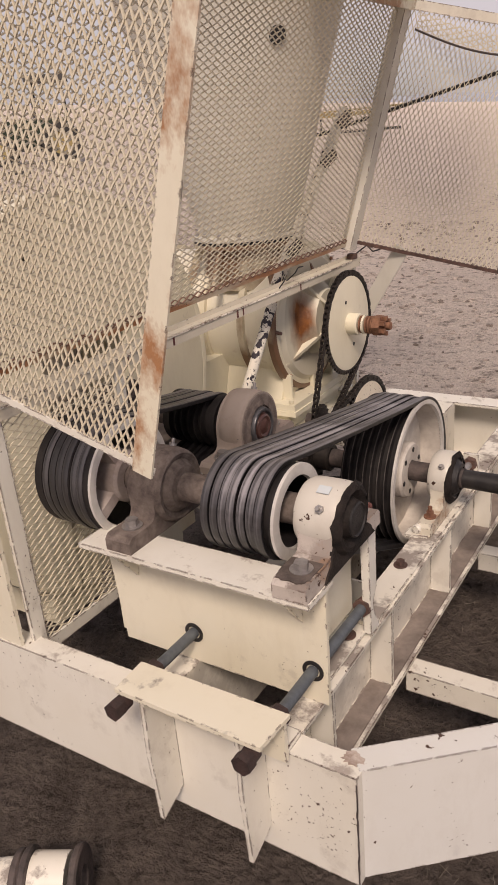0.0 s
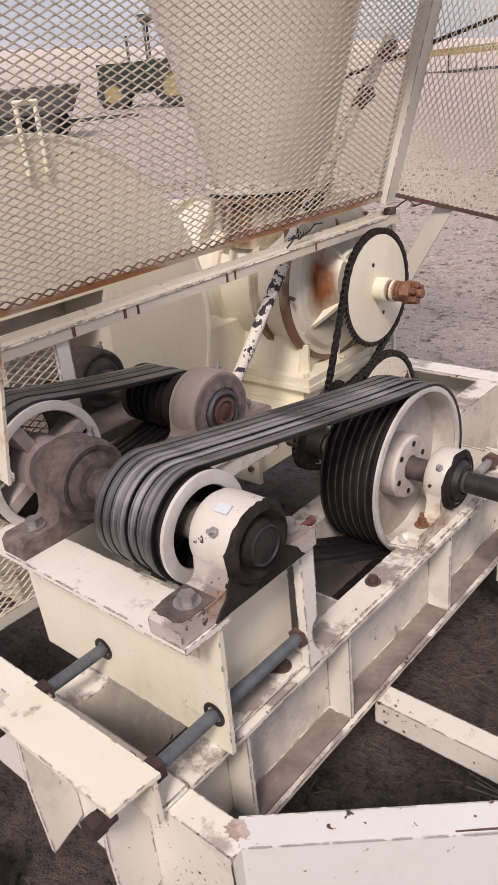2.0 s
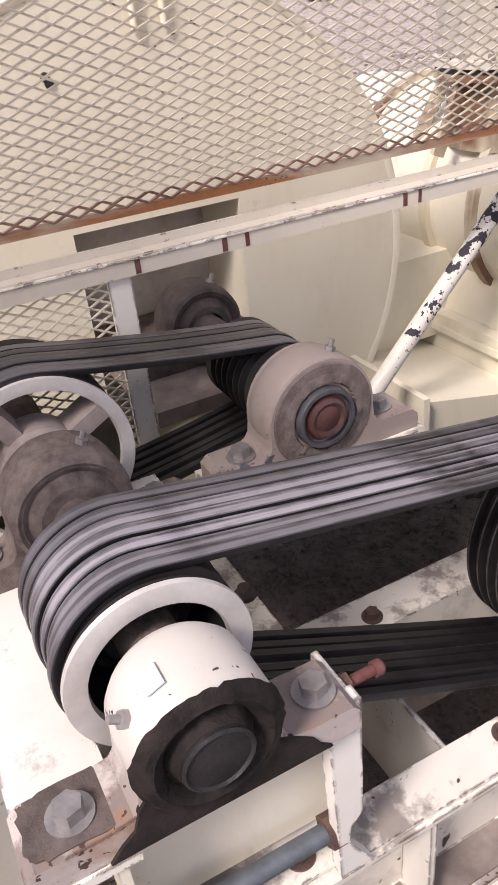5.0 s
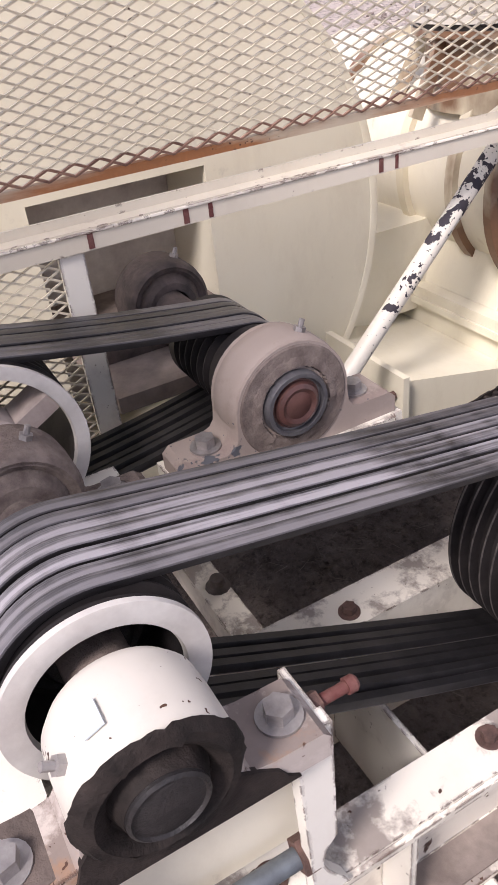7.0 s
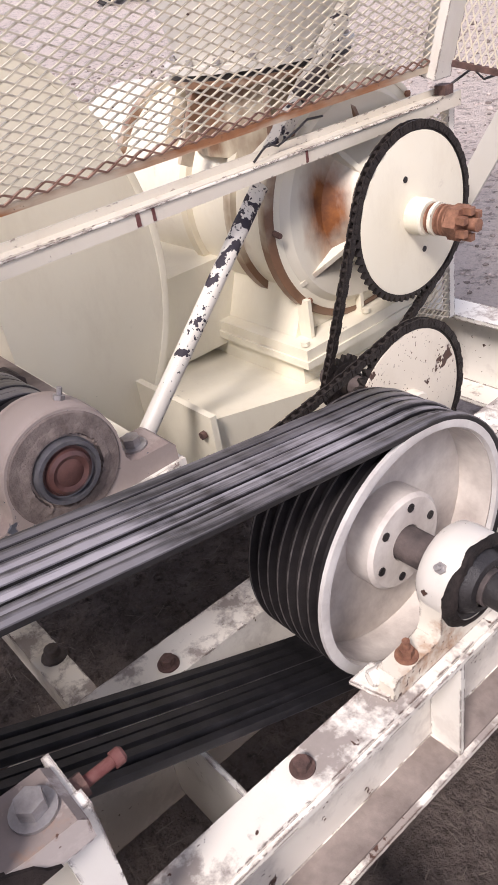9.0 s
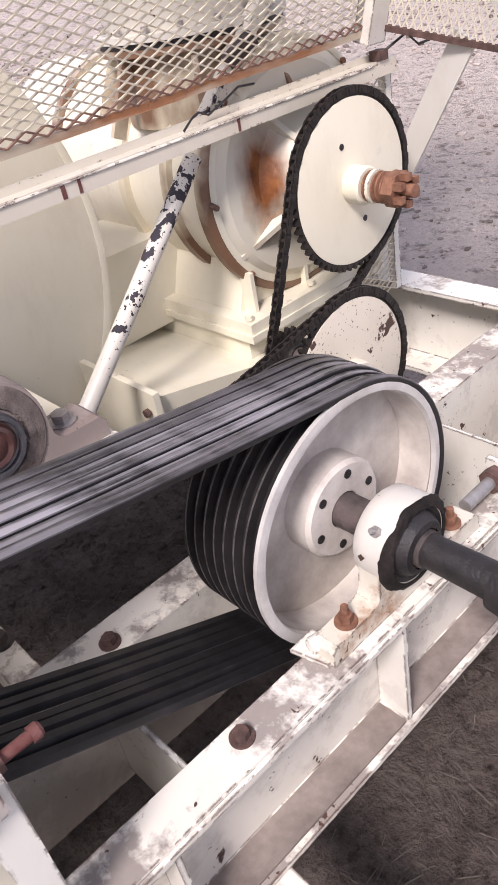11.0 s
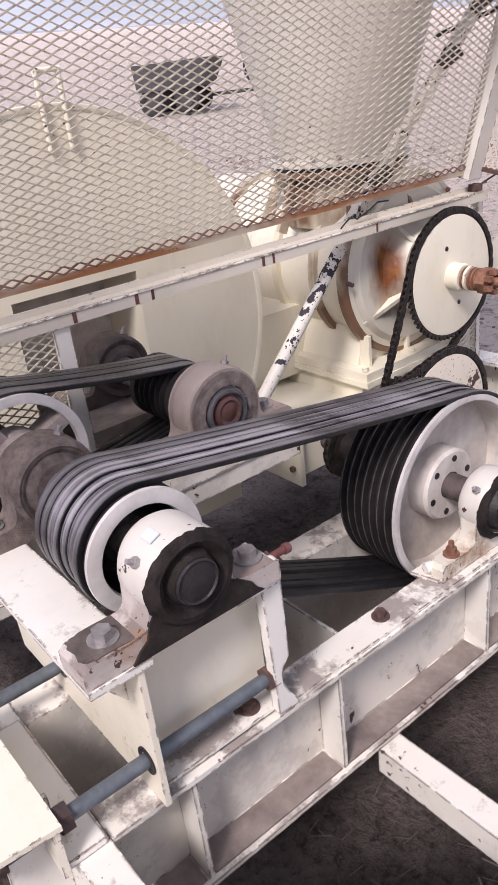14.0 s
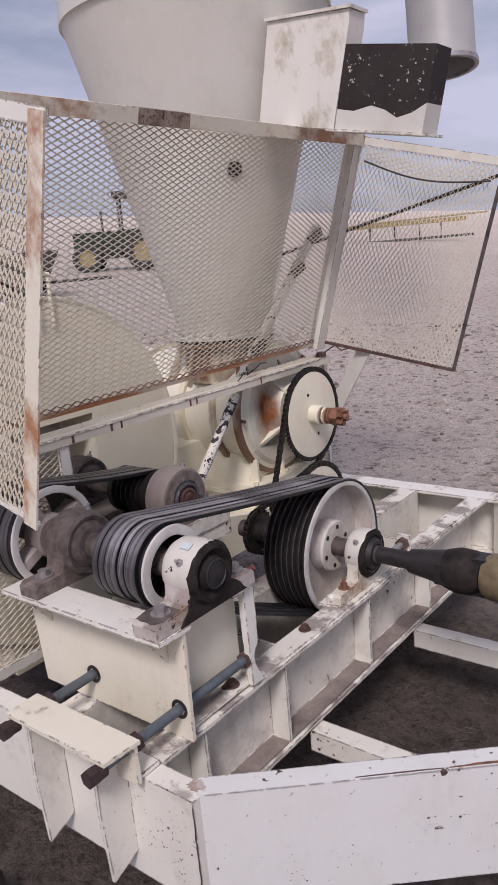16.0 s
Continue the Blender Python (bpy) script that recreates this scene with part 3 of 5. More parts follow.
for x, y in ((-0.024, 0.524), (-0.29, 0.508), (-0.028, 0.20), (-0.29, 1.05)):
    bolt((x, y, ZT + (0.006 if x > -0.1 and y > 0.27 else 0)), (0, 0, 1), main_frame)

# ---- sliding base of the jackshaft ----
JY, JZ = 0.118, 0.897          # jackshaft axis
BZ = 0.806                     # underside of the bearing ledges
sliding_base = thing("sliding_bearing_base", (-0.2, 0.13, ZT), "cream steel plate bearing base with adjusting holes on the rails", "bearing base")
bm = prism(fresh(), [(-0.452, ZT + 0.001), (0.032, ZT + 0.001), (0.036, BZ), (-0.472, BZ)], 1, 0.022, 0.031)
part("front_plate", round_edges(bm, 0.002, 1), M_CREAM, sliding_base)
part("rear_lip", round_edges(box(fresh(), (-0.452, 0.262, ZT + 0.0075), (0.003, 0.270, ZT + 0.020)), 0.002, 1), M_CREAM, sliding_base)
part("front_ledge", round_edges(box(fresh(), (-0.478, -0.046, BZ), (0.040, 0.044, BZ + 0.011)), 0.003, 2), M_FRAME, sliding_base)
for x0, x1 in ((-0.478, -0.330), (-0.052, 0.030)):
    part("rear_ledge", round_edges(box(fresh(), (x0, 0.190, BZ), (x1, 0.262, BZ + 0.011)), 0.003, 2), M_FRAME, sliding_base)
part("far_end_plate", round_edges(box(fresh(), (-0.470, 0.0315, ZT + 0.013), (-0.463, 0.2615, BZ - 0.001)), 0.001, 1), M_CREAM, sliding_base)
part("floor_plate", box(fresh(), (-0.45, 0.0315, ZT + 0.007), (0.008, 0.262, ZT + 0.0125)), M_RAIL, sliding_base)
bm = prism(fresh(), [(0.237, 0.795), (0.250, 0.830), (0.262, 0.839), (0.274, 0.837), (0.273, 0.662), (0.259, 0.645), (0.255, 0.622), (0.263, 0.600), (0.286, ZT + 0.007), (0.243, ZT + 0.007), (0.241, 0.66)], 0, 0.004, 0.022)
part("end_upright", round_edges(bm, 0.003, 1), M_FRAME, sliding_base, "rear upright with a burnt cut-out at its foot")
part("rear_strip", round_edges(box(fresh(), (-0.050, 0.2625, 0.770), (0.0039, 0.2704, 0.836)), 0.002, 1), M_FRAME, sliding_base)
part("end_plate", round_edges(prism(fresh(), [(0.0315, 0.604), (0.2615, 0.600), (0.2615, BZ - 0.001), (0.0315, BZ - 0.001)], 0, -0.036, -0.029), 0.001, 1), M_CREAM, sliding_base, "recessed end plate under the bearing")
for x in (-0.40, -0.02):
    part("gusset", prism(fresh(), [(0.0215, BZ - 0.002), (-0.040, BZ - 0.002), (0.0215, 0.725)], 0, x, x + 0.008), M_CREAM, sliding_base)
for x in (0.003, -0.266):
    bm = lathe(fresh(), [(0, 0.0215), (0.0022, 0.0215), (0.0022, 0.014), (0, 0.014)], (x, 0.0195, 0.624), (0, 1, 0), 28, True)
    part("hole_rim", bm, M_BLACK, sliding_base)
bolt((-0.02, 0.214, ZT + 0.013), (0, 0, 1), sliding_base, 0.012)

part("stud", rod(fresh(), (-0.012, 0.2706, 0.819), (-0.012, 0.315, 0.819), 0.0060, seg=12), M_REDTIP, sliding_base)
part("nut", hex_head(fresh(), (-0.012, 0.2706, 0.819), (0, 1, 0), 0.0125, 0.011), M_RUSTY, sliding_base)
part("red_tip", lathe(fresh(), [(0, 0.0), (0, 0.0085), (0.009, 0.0085), (0.012, 0.006), (0.012, 0)], (-0.012, 0.311, 0.819), (0, 1, 0), 14), M_REDTIP, sliding_base, "red-painted stud tip")
part("flange_burr", round_edges(box(fresh(), (-0.004, 0.215, BZ + 0.011), (0.034, 0.2618, BZ + 0.0155)), 0.002, 1), M_FRAME, sliding_base)

# ---- adjusting bracket on the front beam ----
bracket = thing("adjusting_bracket", (-0.14, -0.13, 0.30), "cream steel bracket welded to the front beam for two adjusting screws", "bracket")
bm = prism(fresh(), [(-0.282, -0.122), (-0.278, -0.204), (0.027, -0.207), (0.034, -0.120)], 2, 0.640, 0.649)
part("top_plate", round_edges(bm, 0.0025, 1), M_CREAM, bracket)
part("upright_plate", round_edges(box(fresh(), (-0.275, -0.134, ZT), (0.028, -0.124, 0.640)), 0.002, 1), M_CREAM, bracket)
part("packing_plate", round_edges(box(fresh(), (-0.27, -0.123, ZT - 0.0005), (0.02, -0.066, ZT + 0.012)), 0.002, 1), M_FRAME, bracket)
for x in (-0.240, -0.038):
    bm = prism(fresh(), [(-0.1125, 0.6395), (-0.186, 0.6395), (-0.190, 0.50), (-0.181, 0.334), (-0.1125, 0.362)], 0, x, x + 0.010)
    part("gusset_plate", round_edges(bm, 0.002, 1), M_FRAME, bracket)
for x, back in ((0.003, 0.245), (-0.266, 0.255)):
    screw = thing("adjusting_screw", (x, 0.0, 0.624), "long zinc-plated threaded adjusting screw with a rusty hex head", "screw", "adjusting screws")
    rows = [(-0.20, 0.0)]
    k = -0.20
    while k < back:
        rows += [(k, 0.0111), (k + 0.0017, 0.0114)]
        k += 0.0034
    rows.append((back, 0.0))
    part("threaded_rod", lathe(fresh(), rows, (x, 0, 0.624), (0, 1, 0), 16), M_ZINC, screw)
    part("hex_head", hex_head(fresh(), (x, -0.210, 0.620), (0, -1, 0), 0.0185, 0.020), M_SCREWHEAD, screw, "rusted hex head")
    part("washer", rod(fresh(), (x, -0.210, 0.620), (x, -0.190, 0.620), 0.0155, seg=24), M_SCREWHEAD, screw)
    part("jam_nut", hex_head(fresh(), (x, -0.118, 0.624), (0, 1, 0), 0.021, 0.018), M_SCREWHEAD, screw)
    part("end_nut", hex_head(fresh(), (x, 0.236, 0.624), (0, 1, 0), 0.020, 0.016), M_RUSTY, screw)

# ---- pillow blocks ----


def pillow_block(x, y, z, zbase, r=0.088, half=0.046, span=0.223, label="", top=None, face=None, foot=None, shaft=0.030, cap=True, end=None, grime=0.0, zerk=1.15, dome=False, bolt_mat=None, tail=0.048):
    """A two-bolt pillow block round the axis (y, z), standing on zbase, with its face towards +x."""
    b = thing("pillow_block_bearing", (x, y, zbase), label, "bearing", "pillow blocks")
    top, face, foot = top or M_DUSTY, face or M_GREASE, foot or M_DUSTY
    s = span / 2
    bm = fresh()
    rr, low = r * 0.97, zbase + 0.034
    side = [(s + 0.048, zbase), (s + 0.048, zbase + 0.024), (s + 0.038, zbase + 0.033), (max(rr + 0.018, s - 0.024), low)]
    side += [(rr + 0.008, low + 0.004), (rr + 0.002, low + 0.013), (rr, max(low + 0.026, z - 0.012))]
    arch = [(rr * math.cos(math.pi * k / 18), z + rr * math.sin(math.pi * k / 18)) for k in range(19)]
    rear = [(min(p, s + tail - (0.008 if k == 2 else 0)), q) for k, (p, q) in enumerate(side)]
    out = [(y + p, q) for p, q in rear + arch + [(-p, q) for p, q in side[::-1]]]
    depth = half * 0.97 if dome else half - 0.0115
    prism(bm, out, 0, x - depth, x + depth)
    part("foot", round_edges(bm, 0.005, 2, 50), foot, b)
    ring = [(-half, r * 0.62), (-half, r * 0.88), (-half * 0.75, r * 0.98), (-half * 0.3, r * 1.0), (half * 0.5, r * 1.0), (half * 0.86, r * 0.965), (half, r * 0.90), (half, r * 0.80)]
    part("housing", lathe(fresh(), ring, (x, y, z), seg=56), top, b)
    if dome:
        part("seal_face", lathe(fresh(), [(half - 0.003, r * 0.95), (half + 0.001, r * 0.90), (half + 0.002, r * 0.70), (half - 0.003, r * 0.66), (half - 0.008, r * 0.62), (half - 0.008, r * 0.50)], (x, y, z), seg=56), face, b)
        bm = fresh()
        rows = []
        for k in range(90):
            a = k * math.tau / 90
            w = r * 0.61 + 0.0030 * noise.noise((k * 0.9, 1, 2))
            h = half + 0.003 + 0.004 * abs(noise.noise((k * 0.8, 4, 6)))
            rows.append([bm.verts.new((x + e, y + v * math.cos(a), z + v * math.sin(a))) for e, v in ((half + 0.0005, w + 0.014), (h, w + 0.008), (h + 0.001, w - 0.001), (half - 0.009, w - 0.006))])
        for p, q in zip(rows, rows[1:] + rows[:1]):
            for m in range(3):
                bm.faces.new((p[m], p[m + 1], q[m + 1], q[m]))
        part("grit_ring", bm, M_GRIT, b, "gritty brown seal ring")
        part("seal_ring", lathe(fresh(), [(half - 0.010, r * 0.54), (half + 0.006, r * 0.535), (half + 0.011, r * 0.51), (half + 0.011, r * 0.45), (half + 0.004, r * 0.43), (half + 0.003, r * 0.40)], (x, y, z), seg=48), M_SEALRING, b, "blued steel seal ring")
        part("end_cap", lathe(fresh(), [(half + 0.0035, r * 0.405), (half + 0.004, r * 0.38), (half + 0.011, r * 0.35), (half + 0.014, r * 0.29), (half + 0.011, r * 0.22), (half + 0.013, r * 0.15), (half + 0.014, 0)], (x, y, z), seg=48), end or M_BLACK, b, "oily dark brown ringed shaft cap")
    elif cap:
        part("seal_face", lathe(fresh(), [(half - 0.003, r * 0.95), (half + 0.001, r * 0.90), (half + 0.003, r * 0.80), (half - 0.004, r * 0.66), (half - 0.010, r * 0.60), (half - 0.004, r * 0.55), (half + 0.006, r * 0.50), (half + 0.007, r * 0.10), (half + 0.006, 0)], (x, y, z), seg=48), face, b, "greasy black bearing face")
        part("end_cap", lathe(fresh(), [(half - 0.006, r * 0.50), (half + 0.009, r * 0.49), (half + 0.011, r * 0.45), (half + 0.0085, r * 0.42), (half + 0.0085, r * 0.38), (half + 0.0095, r * 0.35), (half + 0.0095, 0)], (x, y, z), seg=40), end or M_BLACK, b)
    else:
        part("seal_face", lathe(fresh(), [(half - 0.003, r * 0.95), (half + 0.002, r * 0.88), (half - 0.004, r * 0.72), (half + 0.004, r * 0.64), (half + 0.012, r * 0.56), (half + 0.014, shaft)], (x, y, z), seg=48), face, b)
    if grime:
        bm = fresh()
        rows = []
        for k in range(72):
            a = k * math.tau / 72
            low = 0.5 - 0.5 * math.sin(a)
            edge = half * (0.95 - grime * (0.25 + 1.3 * low) - 0.75 * grime * noise.noise((math.cos(a) * 2.3, math.sin(a) * 2.3, x * 40)) - 0.3 * grime * noise.noise((math.cos(a) * 9, math.sin(a) * 9, 7)))
            edge = max(-half * 0.9, min(half * 0.97, edge))
            rr = r + 0.0022 + 0.0022 * noise.noise((k * 1.7, 2, x * 30))
            pts = [(edge, r * 0.99), (edge + 0.002, rr), (max(edge + 0.003, half * 0.86), rr - 0.0015 + 0.002 * noise.noise((k * 0.7, 0, 3))), (half + 0.002, r * 0.91), (half + 0.002 + 0.006 * abs(noise.noise((k * 1.1, 5, 1))), r * 0.80)]
            rows.append([bm.verts.new((x + q, y + w * math.cos(a), z + w * math.sin(a))) for q, w in pts])
        for p, q in zip(rows, rows[1:] + rows[:1]):
            for m in range(4):
                bm.faces.new((p[m], p[m + 1], q[m + 1], q[m]))
        part("grease_cake", bm, M_CAKE, b, "caked black grease")
    for dy in (-s, s):
        bolt((x, y + dy, zbase + 0.034), (0, 0, 1), b, 0.0105 if bolt_mat else 0.0135, 0.013, bolt_mat or M_STEEL)
        if bolt_mat:
            part("stud", rod(fresh(), (x, y + dy, zbase + 0.050), (x, y + dy, zbase + 0.064), 0.0055, seg=12), bolt_mat, b)
    c, q = math.cos(zerk), math.sin(zerk)
    bm = rod(fresh(), (x + half * 0.2, y + c * r * 0.97, z + q * r * 0.97), (x + half * 0.2, y + c * (r + 0.006), z + q * (r + 0.006)), 0.008, seg=6)
    rod(bm, (x + half * 0.2, y + c * (r + 0.006), z + q * (r + 0.006)), (x + half * 0.2, y + c * (r + 0.016), z + q * (r + 0.016)), 0.0038, seg=8)
    part("grease_nipple", bm, M_STEEL, b)
    return b


near_block = pillow_block(0.003, JY, JZ + 0.004, BZ + 0.011, 0.066, 0.045, 0.232, "white-painted pillow block bearing with a black greasy face on the base", top=M_BLOCKN, face=M_CAKE, foot=M_NEARFOOT, grime=0.26, zerk=2.55, tail=0.030)
rngg = random.Random(8)
drip = [(-0.098, 0.8185), (-0.090, 0.8350), (-0.076, 0.8450), (-0.066, 0.8610), (-0.052, 0.8820), (-0.02, 0.9070), (0.02, 0.9070), (0.052, 0.8820), (0.064, 0.8650), (0.080, 0.8530), (0.092, 0.8410), (0.104, 0.8290), (0.110, 0.8185)]
drip = [(JY + a + rngg.uniform(-0.003, 0.003), b + (rngg.uniform(-0.003, 0.003) if b > 0.822 else 0)) for a, b in drip]
part("grease_drip", round_edges(prism(fresh(), drip, 0, 0.0335, 0.0400), 0.0022, 2), M_CAKE, near_block, "thick black grease run down the foot")
# thin pale plate standing for a bluish reflection on the painted housing
c, q = math.cos(2.0), math.sin(2.0)
bm = beam(fresh(), (-0.004, JY + c * 0.0684, JZ + 0.004 + q * 0.0684), (0.020, JY + c * 0.0684, JZ + 0.004 + q * 0.0684), 0.017, 0.0014, (0, c, q))
part("reflection_patch", bm, M_REFLECTION, near_block, "pale bluish reflection on the housing")
rngf = random.Random(21)
grime = []
for k in range(40):
    c, q, f = math.cos(k * math.tau / 40), math.sin(k * math.tau / 40), rngf.uniform(0.90, 1.0)
    grime.append((0.0005 + 0.033 * f * math.copysign(abs(c) ** 0.4, c), JY - 0.115 + 0.044 * f * math.copysign(abs(q) ** 0.4, q)))
part("grime_film", prism(fresh(), grime, 2, BZ + 0.0435, BZ + 0.0462), M_FOOTGRIME, near_block, "dark oily grime on the foot")
pillow_block(-0.375, JY, JZ, BZ + 0.011, 0.077, 0.042, 0.223, "dust-covered cast pillow block bearing on the sliding base", cap=False, foot=M_GRIT, top=M_GRIT, face=M_GRIT)
FY, FZ = 0.483, 0.889
pillow_block(-0.400, FY, FZ, 0.813, 0.086, 0.037, 0.232, "dusty grey pillow block bearing with a brown shaft end", top=M_CASTING, foot=M_CASTING, face=M_GRIT, end=M_DOME, dome=True, zerk=1.2)
pillow_block(-0.800, FY + 0.005, FZ, 0.813, 0.074, 0.042, 0.150, "dark greasy pillow block bearing beside the fan housing", top=M_GREASE, foot=M_GREASE, cap=False)
PY, PZ = 0.841, 0.659
pillow_block(-0.020, PY, PZ, 0.560, 0.069, 0.030, 0.240, "cream pillow block bearing with chipped paint on the rail", top=M_BLOCKN, face=M_BLACK, foot=M_INPUTFOOT, cap=False, grime=0.30, zerk=2.4, bolt_mat=M_NUT)

stop = thing("take_up_stop", (-0.03, 0.69, 0.559), "cream welded take-up stop with a short pin on the rail", "stop")
part("plate", round_edges(prism(fresh(), [(-0.066, 0.655), (-0.008, 0.668), (-0.008, 0.705), (-0.066, 0.700)], 2, 0.5592, 0.5665), 0.001, 1), M_FRAME, stop)
part("pin", lathe(fresh(), [(0, 0), (0, 0.010), (0.003, 0.0125), (0.052, 0.0125), (0.055, 0.010), (0.055, 0)], (-0.040, 0.668, 0.578), (0.25, 1, 0), 18), M_FRAME, stop)
take_up = thing("take_up_screw", (-0.03, 1.05, 0.559), "take-up screw with a rusty nut behind the input bearing", "screw")
part("rod", rod(fresh(), (-0.03, 1.015, 0.585), (-0.03, 1.135, 0.585), 0.011, seg=16), M_STEEL, take_up)
part("nut", hex_head(fresh(), (-0.03, 1.085, 0.585), (0, 1, 0), 0.021, 0.022), M_RUSTY, take_up)
part("lug", round_edges(box(fresh(), (-0.052, 1.107, 0.5592), (-0.008, 1.118, 0.612)), 0.002, 1), M_FRAME, take_up)

# supports under the mill shaft
mill_support = thing("bearing_support", (-0.405, 0.6, ZT), "cream steel channel carrying the mill shaft bearing", "support")
part("channel", round_edges(box(fresh(), (-0.455, 0.315, 0.730), (-0.358, 0.655, 0.8128)), 0.004, 1), M_RAIL, mill_support)
part("arm", round_edges(box(fresh(), (-0.92, 0.60, 0.740), (-0.4551, 0.65, 0.805)), 0.004, 1), M_CLEAN, mill_support)
part("lip", round_edges(box(fresh(), (-0.357, 0.33, 0.775), (-0.352, 0.64, 0.8126)), 0.001, 1), M_RAIL, mill_support)
far_support = thing("bearing_support", (-0.80, 0.48, 0.31), "dusty steel pedestal under the far mill bearing", "support")
part("shelf", round_edges(box(fresh(), (-1.085, 0.335, 0.785), (-0.650, 0.642, 0.8128)), 0.004, 1), M_DUST, far_support, "shelf under a layer of brown dust")
part("bracket", round_edges(box(fresh(), (-1.05, 0.57, 0.5605), (-0.80, 0.585, 0.785)), 0.003, 1), M_CLEAN, far_support)

# ---- shafts ----
single("jackshaft", rod(fresh(), (-0.66, JY, JZ), (0.045, JY, JZ), 0.030, seg=28), M_GRIT, (-0.3, JY, JZ), "dusty steel jackshaft through two bearings", "shaft")
single("mill_shaft", rod(fresh(), (-0.88, FY, FZ), (-0.355, FY, FZ), 0.030, seg=28), M_GREASE, (-0.6, FY, FZ), "greasy brown steel mill shaft", "shaft")
single("input_shaft", rod(fresh(), (-0.47, PY, PZ), (0.03, PY, PZ), 0.027, seg=28), M_GREASE, (-0.15, PY, PZ), "worn steel input shaft through the large pulley", "shaft")

# ---- pulleys ----


def pulley(name, x0, x1, y, z, r, count, label, rim=0.022, web=None, hub=0.06, hubx=None, spokes=0, rim_mat=None, web_mat=None, lining=None):
    p = thing(name, ((x0 + x1) / 2, y, z), label, "pulley", "belt pulleys")
    rows = grooves(x0, x1, r, count, 0.0195)
    part("grooved_face", lathe(fresh(), rows + [(x1 - 0.002, r - rim), (x0 + 0.002, r - rim)], (0, y, z), seg=72, closed=True), M_IRON, p, "black grooved face")
    part("rim", lathe(fresh(), [(x1 - 0.004, r - rim - 0.002), (x1 + 0.003, r - rim), (x1 + 0.004, r - rim * 0.5), (x1 + 0.003, r + 0.001), (x1 - 0.003, r + 0.0015)], (0, y, z), seg=72, closed=True), rim_mat or M_RIM, p, "bright bare metal rim")
    wx = web if web is not None else (x0 + x1) / 2
    if spokes:
        for k in range(spokes):
            a = k * math.tau / spokes + 0.5
            d = Vector((0, math.cos(a), math.sin(a)))
            bm = beam(fresh(), Vector((wx, y, z)) + d * hub * 0.8, Vector((wx, y, z)) + d * (r - rim * 0.6), 0.024, 0.052, (1, 0, 0))
            part("spoke", round_edges(bm, 0.005, 2), web_mat or M_DUSTY, p)
    else:
        part("web", lathe(fresh(), [(wx - 0.008, 0.03), (wx - 0.008, r - rim), (wx + 0.008, r - rim), (wx + 0.012, r - rim - 0.01), (wx + 0.004, hub * 1.1), (wx + 0.004, 0.03)], (0, y, z), seg=64, closed=True), web_mat or M_CREAM, p)
    if lining:
        part("rim_lining", lathe(fresh(), [(wx + 0.009, r - rim - 0.0005), (x1 - 0.005, r - rim - 0.0005), (x1 - 0.005, r - rim - 0.003), (wx + 0.009, r - rim - 0.003)], (0, y, z), seg=72, closed=True), lining, p, "dusty inner side of the rim")
    hx = hubx or (wx + 0.03)
    part("hub", lathe(fresh(), [(wx - 0.02, 0.029), (wx - 0.02, hub), (hx - 0.006, hub), (hx, hub - 0.006), (hx, 0.029)], (0, y, z), seg=48, closed=True), web_mat or M_CREAM, p)
    return p


pulley("grooved_pulley", -0.217, -0.066, JY, JZ - 0.005, 0.0910, 7, "small seven-groove pulley with a bare metal rim on the jackshaft", rim=0.021, web=-0.15, hub=0.045, web_mat=M_BLACK)
big_pulley = pulley("grooved_pulley", -0.235, -0.092, PY, PZ, 0.200, 7, "large grooved drive pulley with a pale bolted hub", rim=0.014, web=-0.165, hub=0.078, hubx=-0.115, web_mat=M_PULLEYWEB, lining=M_PULLEYWEB)
bm = fresh()
for k in range(8):
    e = -0.1635 + (k - 3.5) * 0.0195
    lathe(bm, [(e - 0.0013, 0.195), (e - 0.0013, 0.2004), (e + 0.0013, 0.2004), (e + 0.0013, 0.195)], (0, PY, PZ), seg=72, closed=True)
part("groove_edges", bm, M_SOOT, big_pulley, "worn groove edges")
for k in range(6):
    a = k * math.tau / 6 + 0.3
    at = Vector((-0.115, PY + 0.058 * math.cos(a), PZ + 0.058 * math.sin(a)))
    part("hub_hole", rod(fresh(), at, at + Vector((0.0015, 0, 0)), 0.007, seg=14), M_BLACK, big_pulley)
pulley("spoked_pulley", -0.615, -0.462, JY - 0.004, JZ, 0.123, 6, "spoked grooved pulley with a bright rim and dusty spokes", rim=0.016, web=-0.49, hub=0.055, spokes=4, hubx=-0.455, web_mat=M_WHEEL)
pulley("grooved_pulley", -0.610, -0.458, FY, FZ, 0.066, 6, "small black grooved pulley on the mill shaft", rim=0.02, web=-0.53, hub=0.04, web_mat=M_IRON, rim_mat=M_IRON)

# ---- belts ----
rng = random.Random(5)
loop = wheel_loop((JY, JZ - 0.005), 0.0910, (PY, PZ), 0.200)
for i in range(7):
    x = -0.1635 + (i - 3) * 0.0195 + 0.011 + rng.uniform(-0.0012, 0.0012)
    single("drive_belt", belt_mesh(fresh(), x, loop, rng.uniform(-0.001, 0.0045), rng.uniform(-0.0015, 0.0015)), M_BELT, (x, 0.48, 0.9), "dusty black rubber V-belt running between two pulleys", "belt", "front drive belts").data.materials.append(M_BELTIN)
loop = wheel_loop((JY - 0.004, JZ), 0.123, (FY, FZ), 0.066)
for i in range(6):
    x = -0.5365 + (i - 2.5) * 0.0195
    single("drive_belt", belt_mesh(fresh(), x, loop, rng.uniform(-0.001, 0.002), rng.uniform(-0.001, 0.001)), M_BELTDARK, (x, 0.3, 0.9), "black rubber V-belt running to the mill shaft", "belt", "mill drive belts").data.materials.append(M_BELTIN)

